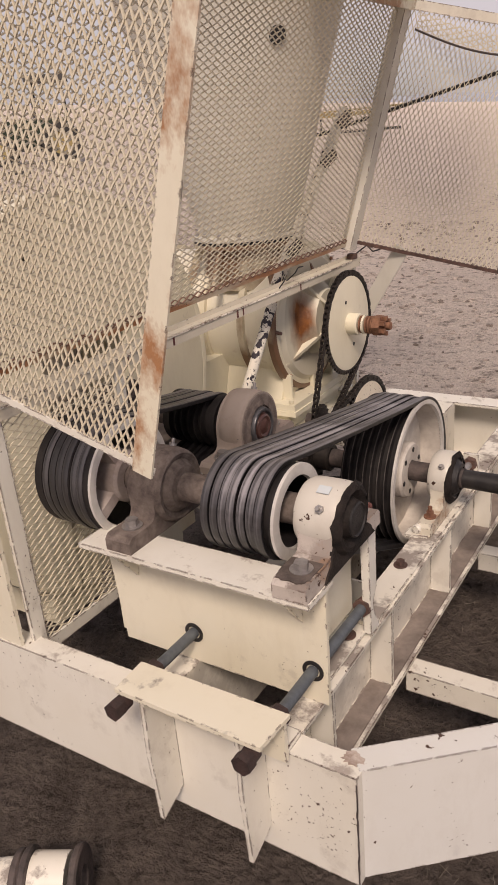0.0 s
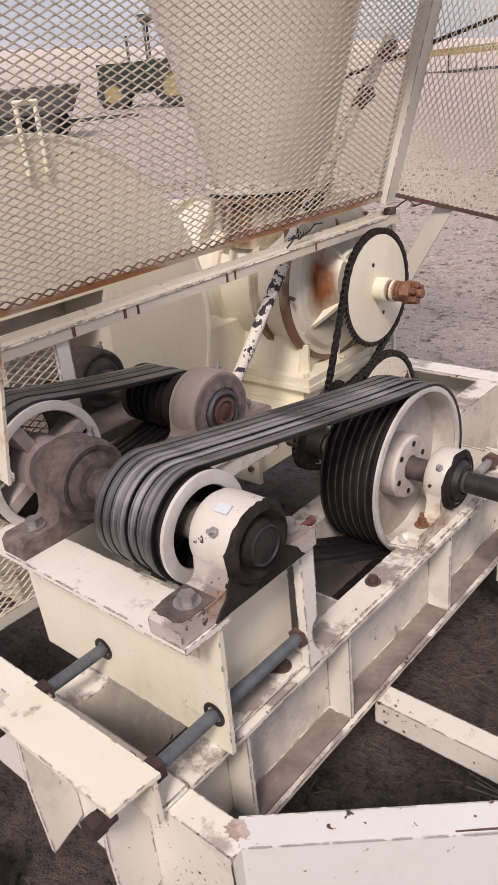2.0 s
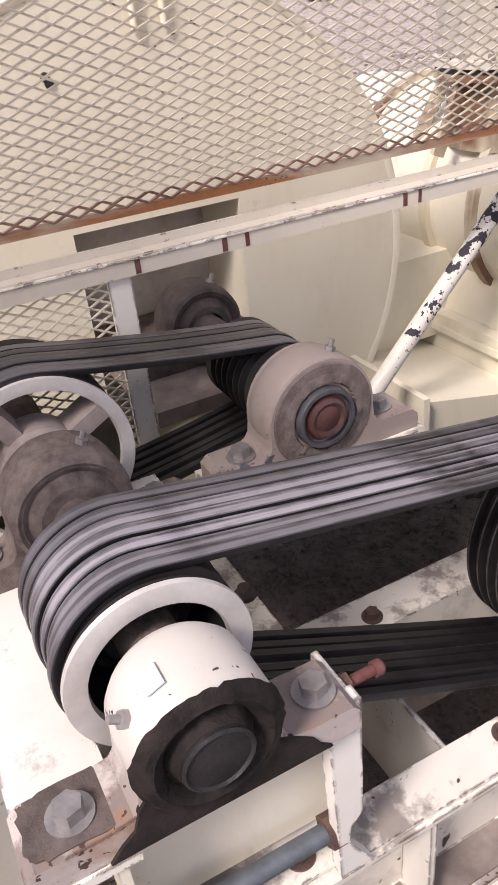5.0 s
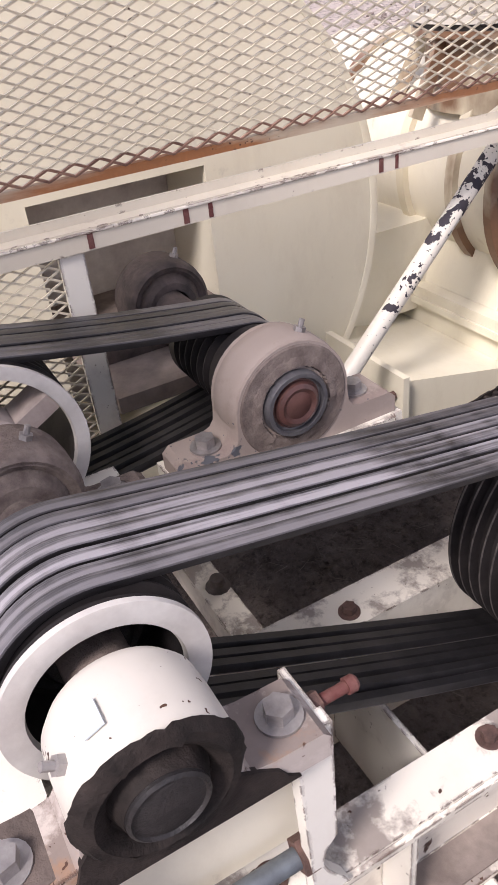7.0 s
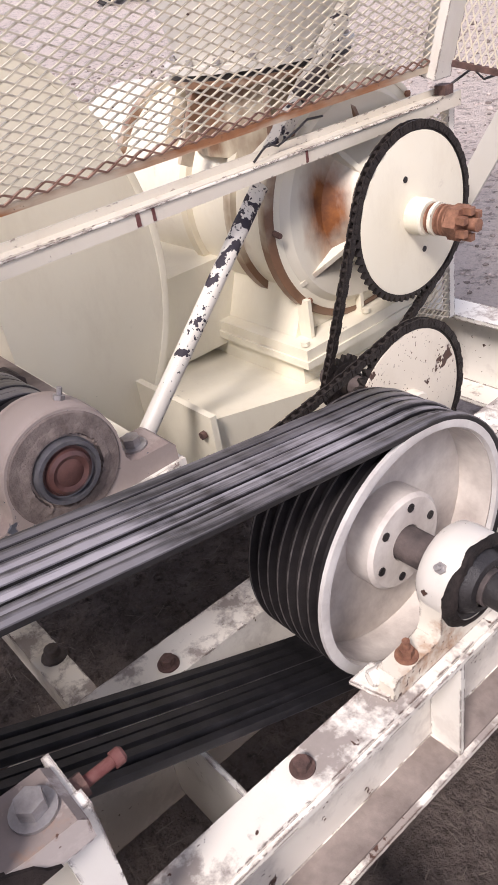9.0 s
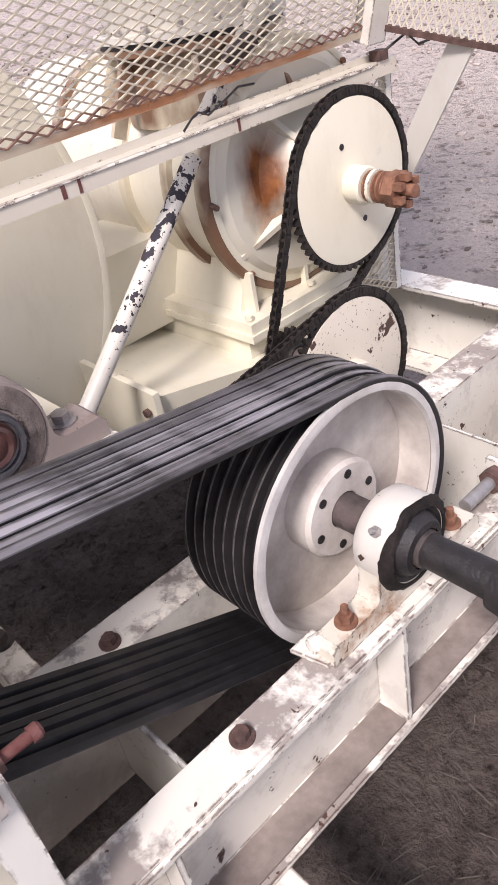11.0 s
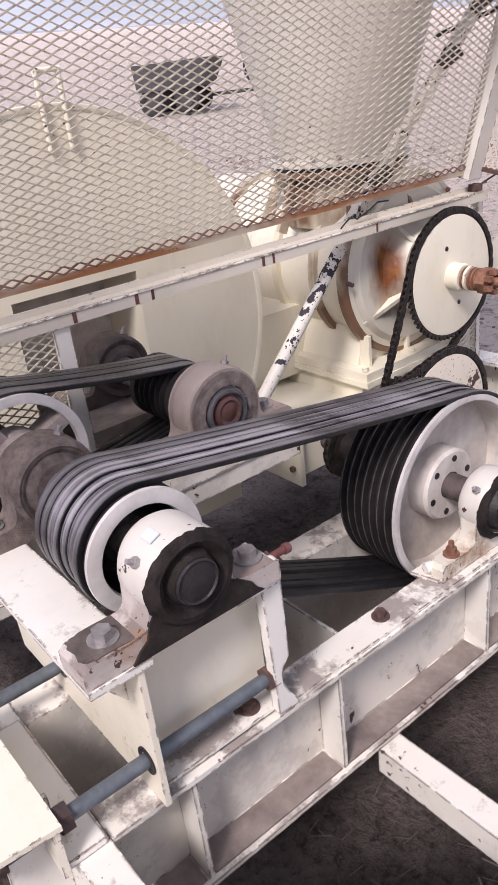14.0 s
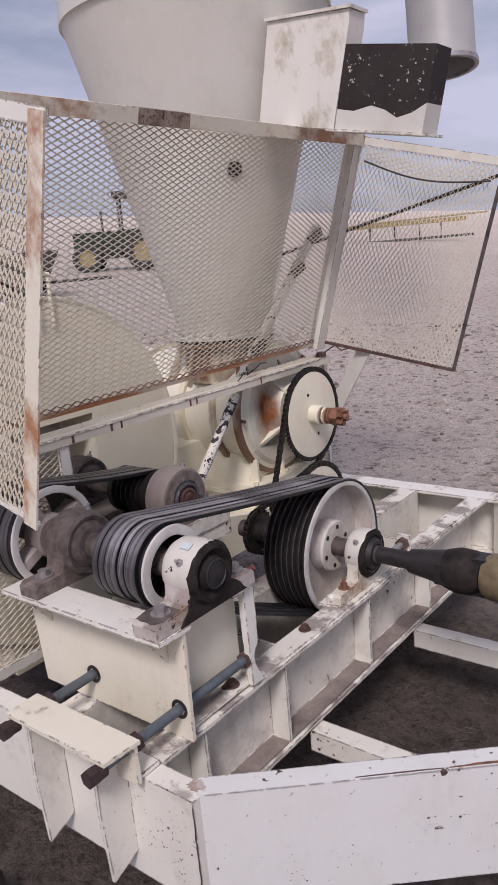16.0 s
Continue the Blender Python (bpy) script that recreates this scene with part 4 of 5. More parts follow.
# ---- input driveline ----
driveline = thing("driveline", (0.12, PY, PZ), "black grease-coated driveline with a universal joint and shield cone", "driveline")
part("stub_shaft", rod(fresh(), (0.025, PY, PZ), (0.145, PY, PZ), 0.024, 0.026, 24), M_BLACK, driveline)
part("yoke", round_edges(lathe(fresh(), [(0.13, 0.0), (0.13, 0.034), (0.19, 0.042), (0.235, 0.050), (0.245, 0.042), (0.245, 0.0)], (0, PY, PZ), seg=28), 0.003, 1), M_BLACK, driveline)
bm = fresh()
for s in (-1, 1):
    box(bm, (0.22, PY + s * 0.042 - 0.010, PZ - 0.028), (0.31, PY + s * 0.042 + 0.010, PZ + 0.028))
    box(bm, (0.27, PY - 0.028, PZ + s * 0.042 - 0.010), (0.36, PY + 0.028, PZ + s * 0.042 + 0.010))
part("universal_joint", round_edges(bm, 0.008, 2), M_BLACK, driveline)
part("joint_body", lathe(fresh(), [(0.22, 0.03), (0.235, 0.052), (0.27, 0.062), (0.31, 0.060), (0.335, 0.046), (0.34, 0.03)], (0, PY, PZ), seg=28), M_CAKE, driveline)
part("cross", rod(rod(fresh(), (0.29, PY - 0.05, PZ), (0.29, PY + 0.05, PZ), 0.016), (0.29, PY, PZ - 0.05), (0.29, PY, PZ + 0.05), 0.016), M_BLACK, driveline)
part("coupling", lathe(fresh(), [(0.34, 0), (0.34, 0.05), (0.36, 0.062), (0.40, 0.064), (0.41, 0.052), (0.47, 0.050), (0.48, 0.04), (0.48, 0)], (0, PY, PZ), seg=36), M_BRASSY, driveline, "brassy worn coupling")
part("telescoping_tube", rod(fresh(), (0.47, PY, PZ), (1.25, PY + 0.04, PZ + 0.02), 0.036, seg=28), M_BLACK, driveline)

# ---- chain drive ----
SX, SY, SZ, SR = -0.570, 1.436, 0.898, 0.177
S2X, S2Y, S2Z, S2R = -0.402, 1.194, 0.617, 0.166
KY, KZ, KR = S2Y, S2Z, 0.055
DR = 0.067


def sprocket(name, x, y, z, r, teeth, label, mat, hub_out, hub_r):
    s = thing(name, (x, y, z), label, "sprocket", "sprockets")
    bm = fresh()
    out = []
    for k in range(teeth):
        for f, q in ((0.0, r - 0.007), (0.28, r + 0.004), (0.52, r + 0.004), (0.8, r - 0.007)):
            a = (k + f) * math.tau / teeth
            out.append((y + q * math.cos(a), z + q * math.sin(a)))
    prism(bm, out, 0, x - 0.006, x + 0.004)
    part("toothed_rim", bm, M_CHAIN, s, "oily black toothed rim")
    part("plate", lathe(fresh(), [(0.0041, 0.02), (0.0041, r - 0.012), (0.0052, r - 0.012), (0.0062, r - 0.016), (0.0062, 0.02)], (x, y, z), seg=64, closed=True), mat, s)
    part("hub", lathe(fresh(), [(0.004, 0), (0.004, hub_r), (hub_out - 0.004, hub_r), (hub_out, hub_r - 0.004), (hub_out, 0)], (x, y, z), seg=32), mat, s)
    return s


big_sprocket = sprocket("chain_sprocket", SX, SY, SZ, SR, 60, "large cream-painted chain sprocket with a sprung hub", M_CLEAN, 0.045, 0.038)
rows = [(0.044, 0.0)]
for k in range(5):
    rows += [(0.046 + k * 0.011, 0.023), (0.050 + k * 0.011, 0.031), (0.054 + k * 0.011, 0.031), (0.0565 + k * 0.011, 0.023)]
part("spring", lathe(fresh(), rows + [(0.102, 0.0)], (SX, SY, SZ), seg=28), M_NUT, big_sprocket, "rusty coil spring")
part("spring_collar", lathe(fresh(), [(0.060, 0.0), (0.060, 0.0335), (0.068, 0.0335), (0.068, 0.0)], (SX, SY, SZ), seg=28), M_CREAM, big_sprocket)
bm = fresh()
rod(bm, (SX + 0.10, SY, SZ), (SX + 0.128, SY, SZ), 0.036, seg=6)
rod(bm, (SX + 0.12, SY, SZ), (SX + 0.16, SY, SZ), 0.013, seg=16)
part("castle_nut", round_edges(bm, 0.002, 1), M_NUT, big_sprocket, "rust-brown castellated nut")
for k in range(6):
    a = (k + 0.5) * math.tau / 6
    y, z = SY + 0.026 * math.cos(a), SZ + 0.026 * math.sin(a)
    part("nut_lug", round_edges(box(fresh(), (SX + 0.126, y - 0.007, z - 0.007), (SX + 0.147, y + 0.007, z + 0.007)), 0.002, 1), M_NUT, big_sprocket)
for k in range(2):
    a = 1.9 + k * math.pi
    at = Vector((SX + 0.0062, SY + 0.085 * math.cos(a), SZ + 0.085 * math.sin(a)))
    part("hole", rod(fresh(), at, at + Vector((0.0012, 0, 0)), 0.0065, seg=14), M_BLACK, big_sprocket)
sprocket("chain_sprocket", S2X, S2Y, S2Z, S2R, 56, "lower chain sprocket with cream paint worn to bare patches", M_WORN, 0.03, 0.035)
sprocket("drive_sprocket", S2X, PY, PZ, DR, 22, "black greasy sprocket on the input shaft behind the pulley", M_CHAIN, 0.05, 0.04)
single("countershaft", rod(fresh(), (SX - 0.05, S2Y, S2Z), (S2X + 0.06, S2Y, S2Z), 0.022, seg=20), M_GREASE, (S2X, S2Y, S2Z), "greasy countershaft carrying the lower chain sprocket", "shaft")
sprocket("drive_sprocket", SX, KY, KZ, KR, 19, "small black drive sprocket caked with grease", M_CHAIN, 0.03, 0.03)


def chain(x, loop, label, pitch=0.019):
    c = thing("roller_chain", (x, loop[0][0][0], loop[0][0][1]), label, "chain", "roller chains")
    pts = [Vector((x, p[0], p[1])) for p, n in loop]
    pts.append(pts[0])
    total = sum((b - a).length for a, b in zip(pts, pts[1:]))
    count = int(total / pitch)
    bm = fresh()
    for s in (-0.0085, 0.0055):
        box(bm, (s, -0.0125, -0.0075), (s + 0.003, 0.0125, 0.0075))
    rod(bm, (-0.010, 0.0, 0.0), (0.010, 0.0, 0.0), 0.0058, seg=8)
    link_mesh = mesh_of(round_edges(bm, 0.003, 1), "link", M_CHAIN, Vector((0, 0, 0)))
    base = BASE[c.name]
    want, run, i = 0.0, 0.0, 0
    for k in range(count):
        want = k * total / count
        while run + (pts[i + 1] - pts[i]).length < want:
            run += (pts[i + 1] - pts[i]).length
            i += 1
        d = pts[i + 1] - pts[i]
        p = pts[i] + d.normalized() * (want - run)
        ob = new("link", link_mesh)
        ob.parent = c
        ob.matrix_basis = Matrix.Translation(p - base) @ Euler((math.atan2(d.z, d.y), 0, 0)).to_matrix().to_4x4() @ Matrix.Diagonal((1.0 if k % 2 else 0.8, 1, 1, 1))
    return c



pts = wheel_loop((KY, KZ), KR, (SY, SZ), SR, 40)
chain(SX - 0.001, pts, "oily black roller chain round the large sprocket")
pts = wheel_loop((PY, PZ), DR, (S2Y, S2Z), S2R, 40)
chain(S2X - 0.001, pts, "oily black roller chain round the lower sprocket")

# ---- rotary valve with its pedestal ----
valve = thing("rotary_valve", (-0.95, 1.40, 0.62), "cream cast drum housing with rust runs, bolted on a pedestal", "valve housing")
VY, VZ, VR = 1.425, 0.922, 0.243
part("drum", lathe(fresh(), [(-1.55, 0), (-1.55, VR - 0.012), (-0.79, VR - 0.012), (-0.785, VR - 0.004), (-0.745, VR - 0.004), (-0.745, VR - 0.02), (-0.745, 0)], (0, VY, VZ), seg=64), M_DRUM, valve)
for x in (-1.30, -1.02, -0.86):
    part("drum_band", lathe(fresh(), [(x - 0.012, VR - 0.014), (x - 0.012, VR + 0.004), (x + 0.012, VR + 0.004), (x + 0.012, VR - 0.014)], (0, VY, VZ), seg=64, closed=True), M_BAND, valve, "raised band streaked with rust")
part("end_flange", lathe(fresh(), [(-0.745, 0.06), (-0.745, VR + 0.018), (-0.722, VR + 0.018), (-0.716, VR + 0.010), (-0.716, 0.06)], (0, VY, VZ), seg=64, closed=True), M_CLEAN, valve)
part("flange_edge", lathe(fresh(), [(-0.742, VR + 0.017), (-0.742, VR + 0.0195), (-0.7215, VR + 0.0195), (-0.7150, VR + 0.010), (-0.7150, VR + 0.002), (-0.7175, VR + 0.002)], (0, VY, VZ), seg=64, closed=True), M_BAND, valve, "flange edge streaked with rust")
part("end_cover", lathe(fresh(), [(-0.716, VR - 0.015), (-0.70, VR - 0.03), (-0.69, VR * 0.55), (-0.655, VR * 0.42), (-0.64, VR * 0.40), (-0.64, 0)], (0, VY, VZ), seg=48), M_COVER, valve)
for k in range(4):
    a = k * math.pi / 2 + 0.62
    c, s = math.cos(a), math.sin(a)
    bm = fresh()
    pp = [Vector((-0.715, VY + c * VR * 0.96, VZ + s * VR * 0.96)), Vector((-0.715, VY + c * 0.05, VZ + s * 0.05)), Vector((-0.615, VY + c * 0.05, VZ + s * 0.05))]
    side = Vector((0, -s, c)) * 0.006
    v = [bm.verts.new(p + side * q) for q in (-1, 1) for p in pp]
    bm.faces.new(v[:3]), bm.faces.new(v[3:][::-1])
    for i in range(3):
        j = (i + 1) % 3
        bm.faces.new((v[i], v[j], v[j + 3], v[i + 3]))
    part("rib", bm, M_DRUM, valve)
part("valve_shaft", rod(fresh(), (-0.66, VY, VZ), (SX, SY, SZ), 0.03, seg=20), M_GREASE, valve)
for k in range(4):
    a = k * math.tau / 4 + 0.78
    bolt((-0.715, VY + (VR + 0.004) * math.cos(a), VZ + (VR + 0.004) * math.sin(a)), (1, 0, 0), valve, 0.007, 0.007, M_NUT, False)
bm = rod(fresh(), (-0.722, VY - VR - 0.002, VZ), (-0.692, VY - VR - 0.008, VZ - 0.002), 0.006, seg=12)
part("lifting_lug", bm, M_RUSTY, valve)
part("saddle", round_edges(prism(fresh(), [(1.22, 0.665), (1.61, 0.665), (1.57, 0.775), (1.26, 0.775)], 0, -1.05, -0.735), 0.005, 1), M_CLEAN, valve)
for y in (1.235, 1.40, 1.555):
    part("saddle_rib", round_edges(box(fresh(), (-0.735, y, 0.665), (-0.70, y + 0.010, 0.755)), 0.002, 1), M_CLEAN, valve)
part("base_flange", round_edges(box(fresh(), (-1.10, 1.185, 0.640), (-0.665, 1.63, 0.6645)), 0.004, 1), M_CLEAN, valve)
part("under_flange", round_edges(box(fresh(), (-1.10, 1.18, 0.622), (-0.66, 1.635, 0.6395)), 0.004, 1), M_CLEAN, valve)
for y in (1.20, 1.40, 1.60):
    bolt((-0.685, y, 0.6645), (0, 0, 1), valve, 0.010, 0.010, M_CLEAN, False)

discharge = thing("discharge_box", (-0.9, 1.3, 0.3), "cream sheet-metal discharge box with a sloping shoulder", "housing")
part("throat", round_edges(prism(fresh(), [(1.20, 0.565), (1.60, 0.565), (1.60, 0.621), (1.20, 0.621)], 0, -1.12, -0.70), 0.004, 1), M_CLEAN, discharge)
part("shell", round_edges(prism(fresh(), [(0.905, 0.455), (1.60, 0.455), (1.60, 0.5645), (1.20, 0.5645), (0.905, 0.632)], 0, -1.20, -0.665), 0.006, 2), M_CLEAN, discharge)
part("rear_body", round_edges(box(fresh(), (-1.22, 0.945, 0.60), (-0.97, 1.26, 0.815)), 0.006, 2), M_CLEAN, discharge)
part("end_flange", round_edges(box(fresh(), (-1.22, 0.890, 0.44), (-0.640, 0.9045, 0.655)), 0.003, 1), M_CLEAN, discharge)
part("under_beam", round_edges(box(fresh(), (-1.19, 0.92, 0.305), (-1.05, 1.604, 0.4545)), 0.004, 1), M_CLEAN, discharge)
for z in (0.49, 0.55, 0.61):
    bolt((-0.665, 0.890, z), (0, -1, 0), discharge, 0.009, 0.010, M_RUSTY, False)

# ---- fan housing ----
FCX, FCY, FCZ, FCR = -0.912, 0.480, 0.905, 0.545
fan = thing("fan_housing", (-1.05, FCY, 0.31), "cream round sheet-metal mill housing with a rolled rim", "fan housing")
RY0, RY1, RZ = 0.321, 0.648, 1.060          # opening round the far bearing
a0, a1 = -math.acos((RY1 - FCY) / FCR), math.tau - math.acos((RY0 - FCY) / FCR)
cut = [(FCY + FCR * math.cos(a0 + (a1 - a0) * k / 80), FCZ + FCR * math.sin(a0 + (a1 - a0) * k / 80)) for k in range(81)] + [(RY0, RZ), (RY1, RZ)]
part("front_plate", prism(fresh(), cut, 0, FCX, FCX + 0.006), M_CLEAN, fan)
part("shell", lathe(fresh(), [(-0.36, 0), (-0.36, FCR - 0.006), (0.0, FCR - 0.006), (0.006, FCR - 0.006), (0.006, FCR - 0.012), (-0.012, FCR - 0.012), (-0.34, FCR - 0.012), (-0.34, 0)], (FCX, FCY, FCZ), seg=80), M_CLEAN, fan)
part("rolled_rim", lathe(fresh(), [(-0.004, FCR - 0.016), (-0.004, FCR + 0.002), (0.006, FCR + 0.004), (0.011, FCR + 0.002), (0.0115, FCR - 0.004), (0.0075, FCR - 0.012)], (FCX, FCY, FCZ), seg=80, closed=True), M_CLEAN, fan)
part("recess_side", box(fresh(), (FCX - 0.18, RY1, 0.40), (FCX - 0.001, RY1 + 0.006, RZ + 0.006)), M_CLEAN, fan)
part("recess_side", box(fresh(), (FCX - 0.18, RY0 - 0.006, 0.40), (FCX - 0.001, RY0, RZ + 0.006)), M_CLEAN, fan)
part("recess_top", box(fresh(), (FCX - 0.18, RY0, RZ), (FCX - 0.001, RY1, RZ + 0.006)), M_CLEAN, fan)
# greyer than the housing paint: the recess's shade is put into this colour
part("recess_back", box(fresh(), (FCX - 0.186, RY0 - 0.006, 0.40), (FCX - 0.1801, RY1 + 0.006, RZ + 0.006)), M_PULLEYWEB, fan, "back of the opening, greyed for shade")
for p in ((0.33, 1.31), (0.335, 1.30)):
    part("rivet", lathe(fresh(), [(0.006, 0.008), (0.010, 0.006), (0.011, 0)], (FCX, *p), seg=10), M_BLACK, fan)
for y in (0.488, 0.540):
    part("lifting_bar", rod(fresh(), (FCX + 0.016, y, 1.36), (FCX + 0.016, y, 1.515), 0.006, seg=10), M_CLEAN, fan)
part("lifting_bar", rod(fresh(), (FCX + 0.016, 0.482, 1.515), (FCX + 0.016, 0.546, 1.515), 0.006, seg=10), M_CLEAN, fan)
part("base_stand", round_edges(box(fresh(), (-1.24, 0.22, 0.312), (-0.915, 0.88, 0.56)), 0.005, 1), M_CLEAN, fan)

# ---- strut pipe ----
strut = thing("brace_pipe", (-0.64, 0.72, 0.66), "white brace pipe with paint flaking off dark metal", "brace")
part("pipe", rod(fresh(), (-0.635, 0.700, 0.655), (-0.705, 1.150, 1.025), 0.0170, seg=20), M_STRUT, strut)
part("foot_clip", round_edges(box(fresh(), (-0.66, 0.675, 0.56), (-0.61, 0.72, 0.665)), 0.004, 1), M_GREASE, strut)
part("pivot_bolt", hex_head(fresh(), (-0.60, 0.69, 0.65), (1, 0, 0), 0.012, 0.012), M_STEEL, strut)

# ---- fixed guard: angle, posts and lower screen ----
guard = thing("fixed_guard", (-0.64, 0.7, 0.55), "cream angle-iron guard rail with red primer showing at welds", "guard rail")
part("angle_top", round_edges(box(fresh(), (-0.660, -0.10, 1.0836), (-0.628, 1.68, 1.088)), 0.0015, 1), M_GUARD, guard)
part("angle_face", round_edges(box(fresh(), (-0.634, -0.10, 1.058), (-0.628, 1.68, 1.0835)), 0.0015, 1), M_GUARD, guard)
part("hinge_lip", round_edges(box(fresh(), (-0.660, -0.10, 1.0881), (-0.6555, 1.68, 1.101)), 0.001, 1), M_GUARD, guard)
part("edge_bead", pipe_path(fresh(), [(-0.6275, -0.09, 1.0835), (-0.6275, 0.4, 1.0830), (-0.6275, 0.9, 1.0837), (-0.6275, 1.4, 1.0832), (-0.6275, 1.6, 1.0835)], 0.0024, 6), M_RAIL, guard)
for y in (0.335, 0.478, 0.518, 0.821, 0.853, 1.206):
    part("weld_mark", round_edges(box(fresh(), (-0.6279, y, 1.060), (-0.6268, y + 0.005 + 0.06 * (y % 0.07), 1.0815)), 0.0004, 1), M_REDTIP, guard, "red-brown primer weld mark")
for y in (-0.08, 0.292):
    part("post", round_edges(box(fresh(), (-0.645, y, 0.50), (-0.6345, y + 0.036, 1.0575)), 0.002, 1), M_FRAME, guard)
part("bottom_bar", round_edges(box(fresh(), (-0.645, -0.045, 0.50), (-0.635, 0.292, 0.53)), 0.002, 1), M_FRAME, guard)
part("front_post", round_edges(box(fresh(), (-0.72, -0.108, ZT), (-0.646, -0.098, 1.10)), 0.003, 1), M_CREAM, guard, "flat cream post standing on the front beam")
part("screen", expanded(fresh(), (-0.641, -0.044, 0.53), (0, 1, 0), (0, 0, 1), 10, 32, 0.0336, 0.0164, (1, 0, 0)), M_MESH, guard, "expanded metal screen", "stuff")
part("far_post", round_edges(box(fresh(), (-0.668, 1.664, ZT), (-0.648, 1.684, 1.0575)), 0.003, 1), M_FRAME, guard)
part("screen", expanded(fresh(), (-0.655, 1.53, 0.555), (0, 1, 0), (0, 0, 1), 4, 30, 0.0334, 0.0167, (1, 0, 0)), M_MESH, guard, "expanded metal screen behind the sprocket", "stuff")

# ---- lifted hood ----
LEANED = radians(15.5)
HU, HW = Vector((math.sin(LEANED), 0, math.cos(LEANED))), Vector((math.cos(LEANED), 0, -math.sin(LEANED)))
HO = Vector((-0.645, 0, 1.130))
YA, YB, HT, WL, WR = -0.10, 1.628, 0.775, 0.428, 0.532
HX = Vector((0.483, 0.175, -0.136)).normalized()     # the far end panel is bent outwards


def hp(y, u, w):
    return HO + HU * u + HW * w + Vector((0, y, 0))


hood = thing("belt_guard_hood", hp(0.7, 0, 0), "cream expanded-metal belt guard hood swung open, rusty frame", "guard hood")


def bar(name, a, b, w, h, up, mat=None, label=""):
    return part(name, round_edges(beam(fresh(), a, b, w, h, up), 0.002, 1), mat or M_HOODBAR, hood, label)


bar("bottom_bar", hp(YA, 0.019, 0), hp(YB, 0.019, 0), 0.006, 0.014, HU, M_BARRUST, "bottom bar streaked with orange rust")
bar("top_bar", hp(YA, HT + 0.012, 0.02), hp(YB, HT + 0.012, 0.02), 0.044, 0.038, HU, None, "dented top bar with rust and scorched paint")
bar("side_post", hp(YB - 0.02, 0.0, 0.004), hp(YB - 0.005, HT, 0.004), 0.055, 0.040, HW, M_FRAME)
bar("side_post", hp(YA + 0.012, 0.0, 0.004), hp(YA + 0.012, HT, 0.004), 0.022, 0.030, HW, M_FRAME)
nu, nv = int((YB - YA - 0.05) / 0.0345), int((HT - 0.03) / 0.0160)
part("main_screen", expanded(fresh(), hp(YA + 0.02, 0.026, 0), (0, 1, 0), HU, nu, nv, (YB - YA - 0.05) / nu, (HT - 0.028) / nv, HW), M_MESH, hood, "main expanded metal screen", "stuff")
part("rusted_screen_edge", expanded(fresh(), hp(YA + 0.02, 0.026, 0.0022), (0, 1, 0), HU, nu, 1, (YB - YA - 0.05) / nu, (HT - 0.028) / nv, HW, 0.0030, 0.0014), M_SCREENRUST, hood, "rusted bottom row of the screen", "stuff")
# the end panels
nu, nv = 22, int((WL - 0.03) / 0.0150)
part("end_screen", expanded(fresh(), hp(YA, 0.035, 0.0), HU, HW, nu, nv, (HT - 0.035) / nu, (WL - 0.02) / nv, (0, 1, 0)), M_MESH, hood, "end screen of expanded metal", "stuff")
bar("end_bar", hp(YA - 0.0055, 0.022, WL), hp(YA - 0.0055, HT + 0.02, WL), 0.040, 0.005, (0, 1, 0), None, "upright edge bar with orange rust")
bar("end_bar", hp(YA, 0.032, 0), hp(YA, 0.032, WL + 0.02), 0.014, 0.005, (0, 1, 0), M_FRAME)
bar("end_bar", hp(YA, HT + 0.01, 0), hp(YA, HT + 0.01, WL + 0.02), 0.030, 0.006, (0, 1, 0), M_FRAME)


def ep(u, w):
    return hp(YB, u, 0.005) + HX * w


HN = HU.cross(HX).normalized()
nu, nv = 22, int((WR - 0.03) / 0.0155)
part("end_screen", expanded(fresh(), ep(0.030, 0.02), HU, HX, nu, nv, (HT - 0.035) / nu, (WR - 0.03) / nv, HN), M_MESH, hood, "far end screen of expanded metal", "stuff")
bar("end_bar", ep(0.025, WR), ep(HT + 0.02, WR), 0.014, 0.012, HN, M_GREASE)
bar("end_bar", ep(0.026, 0), ep(0.026, WR), 0.012, 0.010, HN, M_RUSTY)
bar("end_bar", ep(HT + 0.01, 0.03), ep(HT + 0.01, WR + 0.012), 0.030, 0.012, HN, M_FRAME)
bm = expanded(fresh(), ep(HT - 0.004, 0.05) - HN * 0.02, HX, HU * -1, 13, 3, 0.0345, 0.016, HN)
for v in bm.verts:
    f = max(0.0, min(1.0, (v.co - ep(0, 0.05)).dot(HX) / 0.45))
    v.co += HU * (-0.030 * math.sin(math.pi * f)) - HN * (0.04 * math.sin(math.pi * f) ** 2)
part("torn_lip", bm, M_MESH, hood, "bent torn strip of screen", "stuff")
curve = [ep(HT - 0.056 - 0.030 * math.sin(math.pi * k / 16), 0.05 + 0.45 * k / 16) - HN * (0.02 + 0.04 * math.sin(math.pi * k / 16) ** 2) for k in range(17)]
part("torn_edge", pipe_path(fresh(), curve, 0.0035, 6), M_GREASE, hood)
part("scorched_wrap", round_edges(beam(fresh(), hp(0.50, HT + 0.012, 0.02), hp(0.69, HT + 0.012, 0.02), 0.0456, 0.0396, HU), 0.003, 1), M_SCORCH, hood, "scorched dark stretch of the top bar")
hinge = thing("hinge_clip", (-0.64, 1.64, 1.10), "small dark hinge clip with a twist of wire", "hinge")
part("clip", round_edges(box(fresh(), (-0.652, 1.62, 1.0885), (-0.624, 1.648, 1.108)), 0.005, 2), M_RUSTY, hinge)
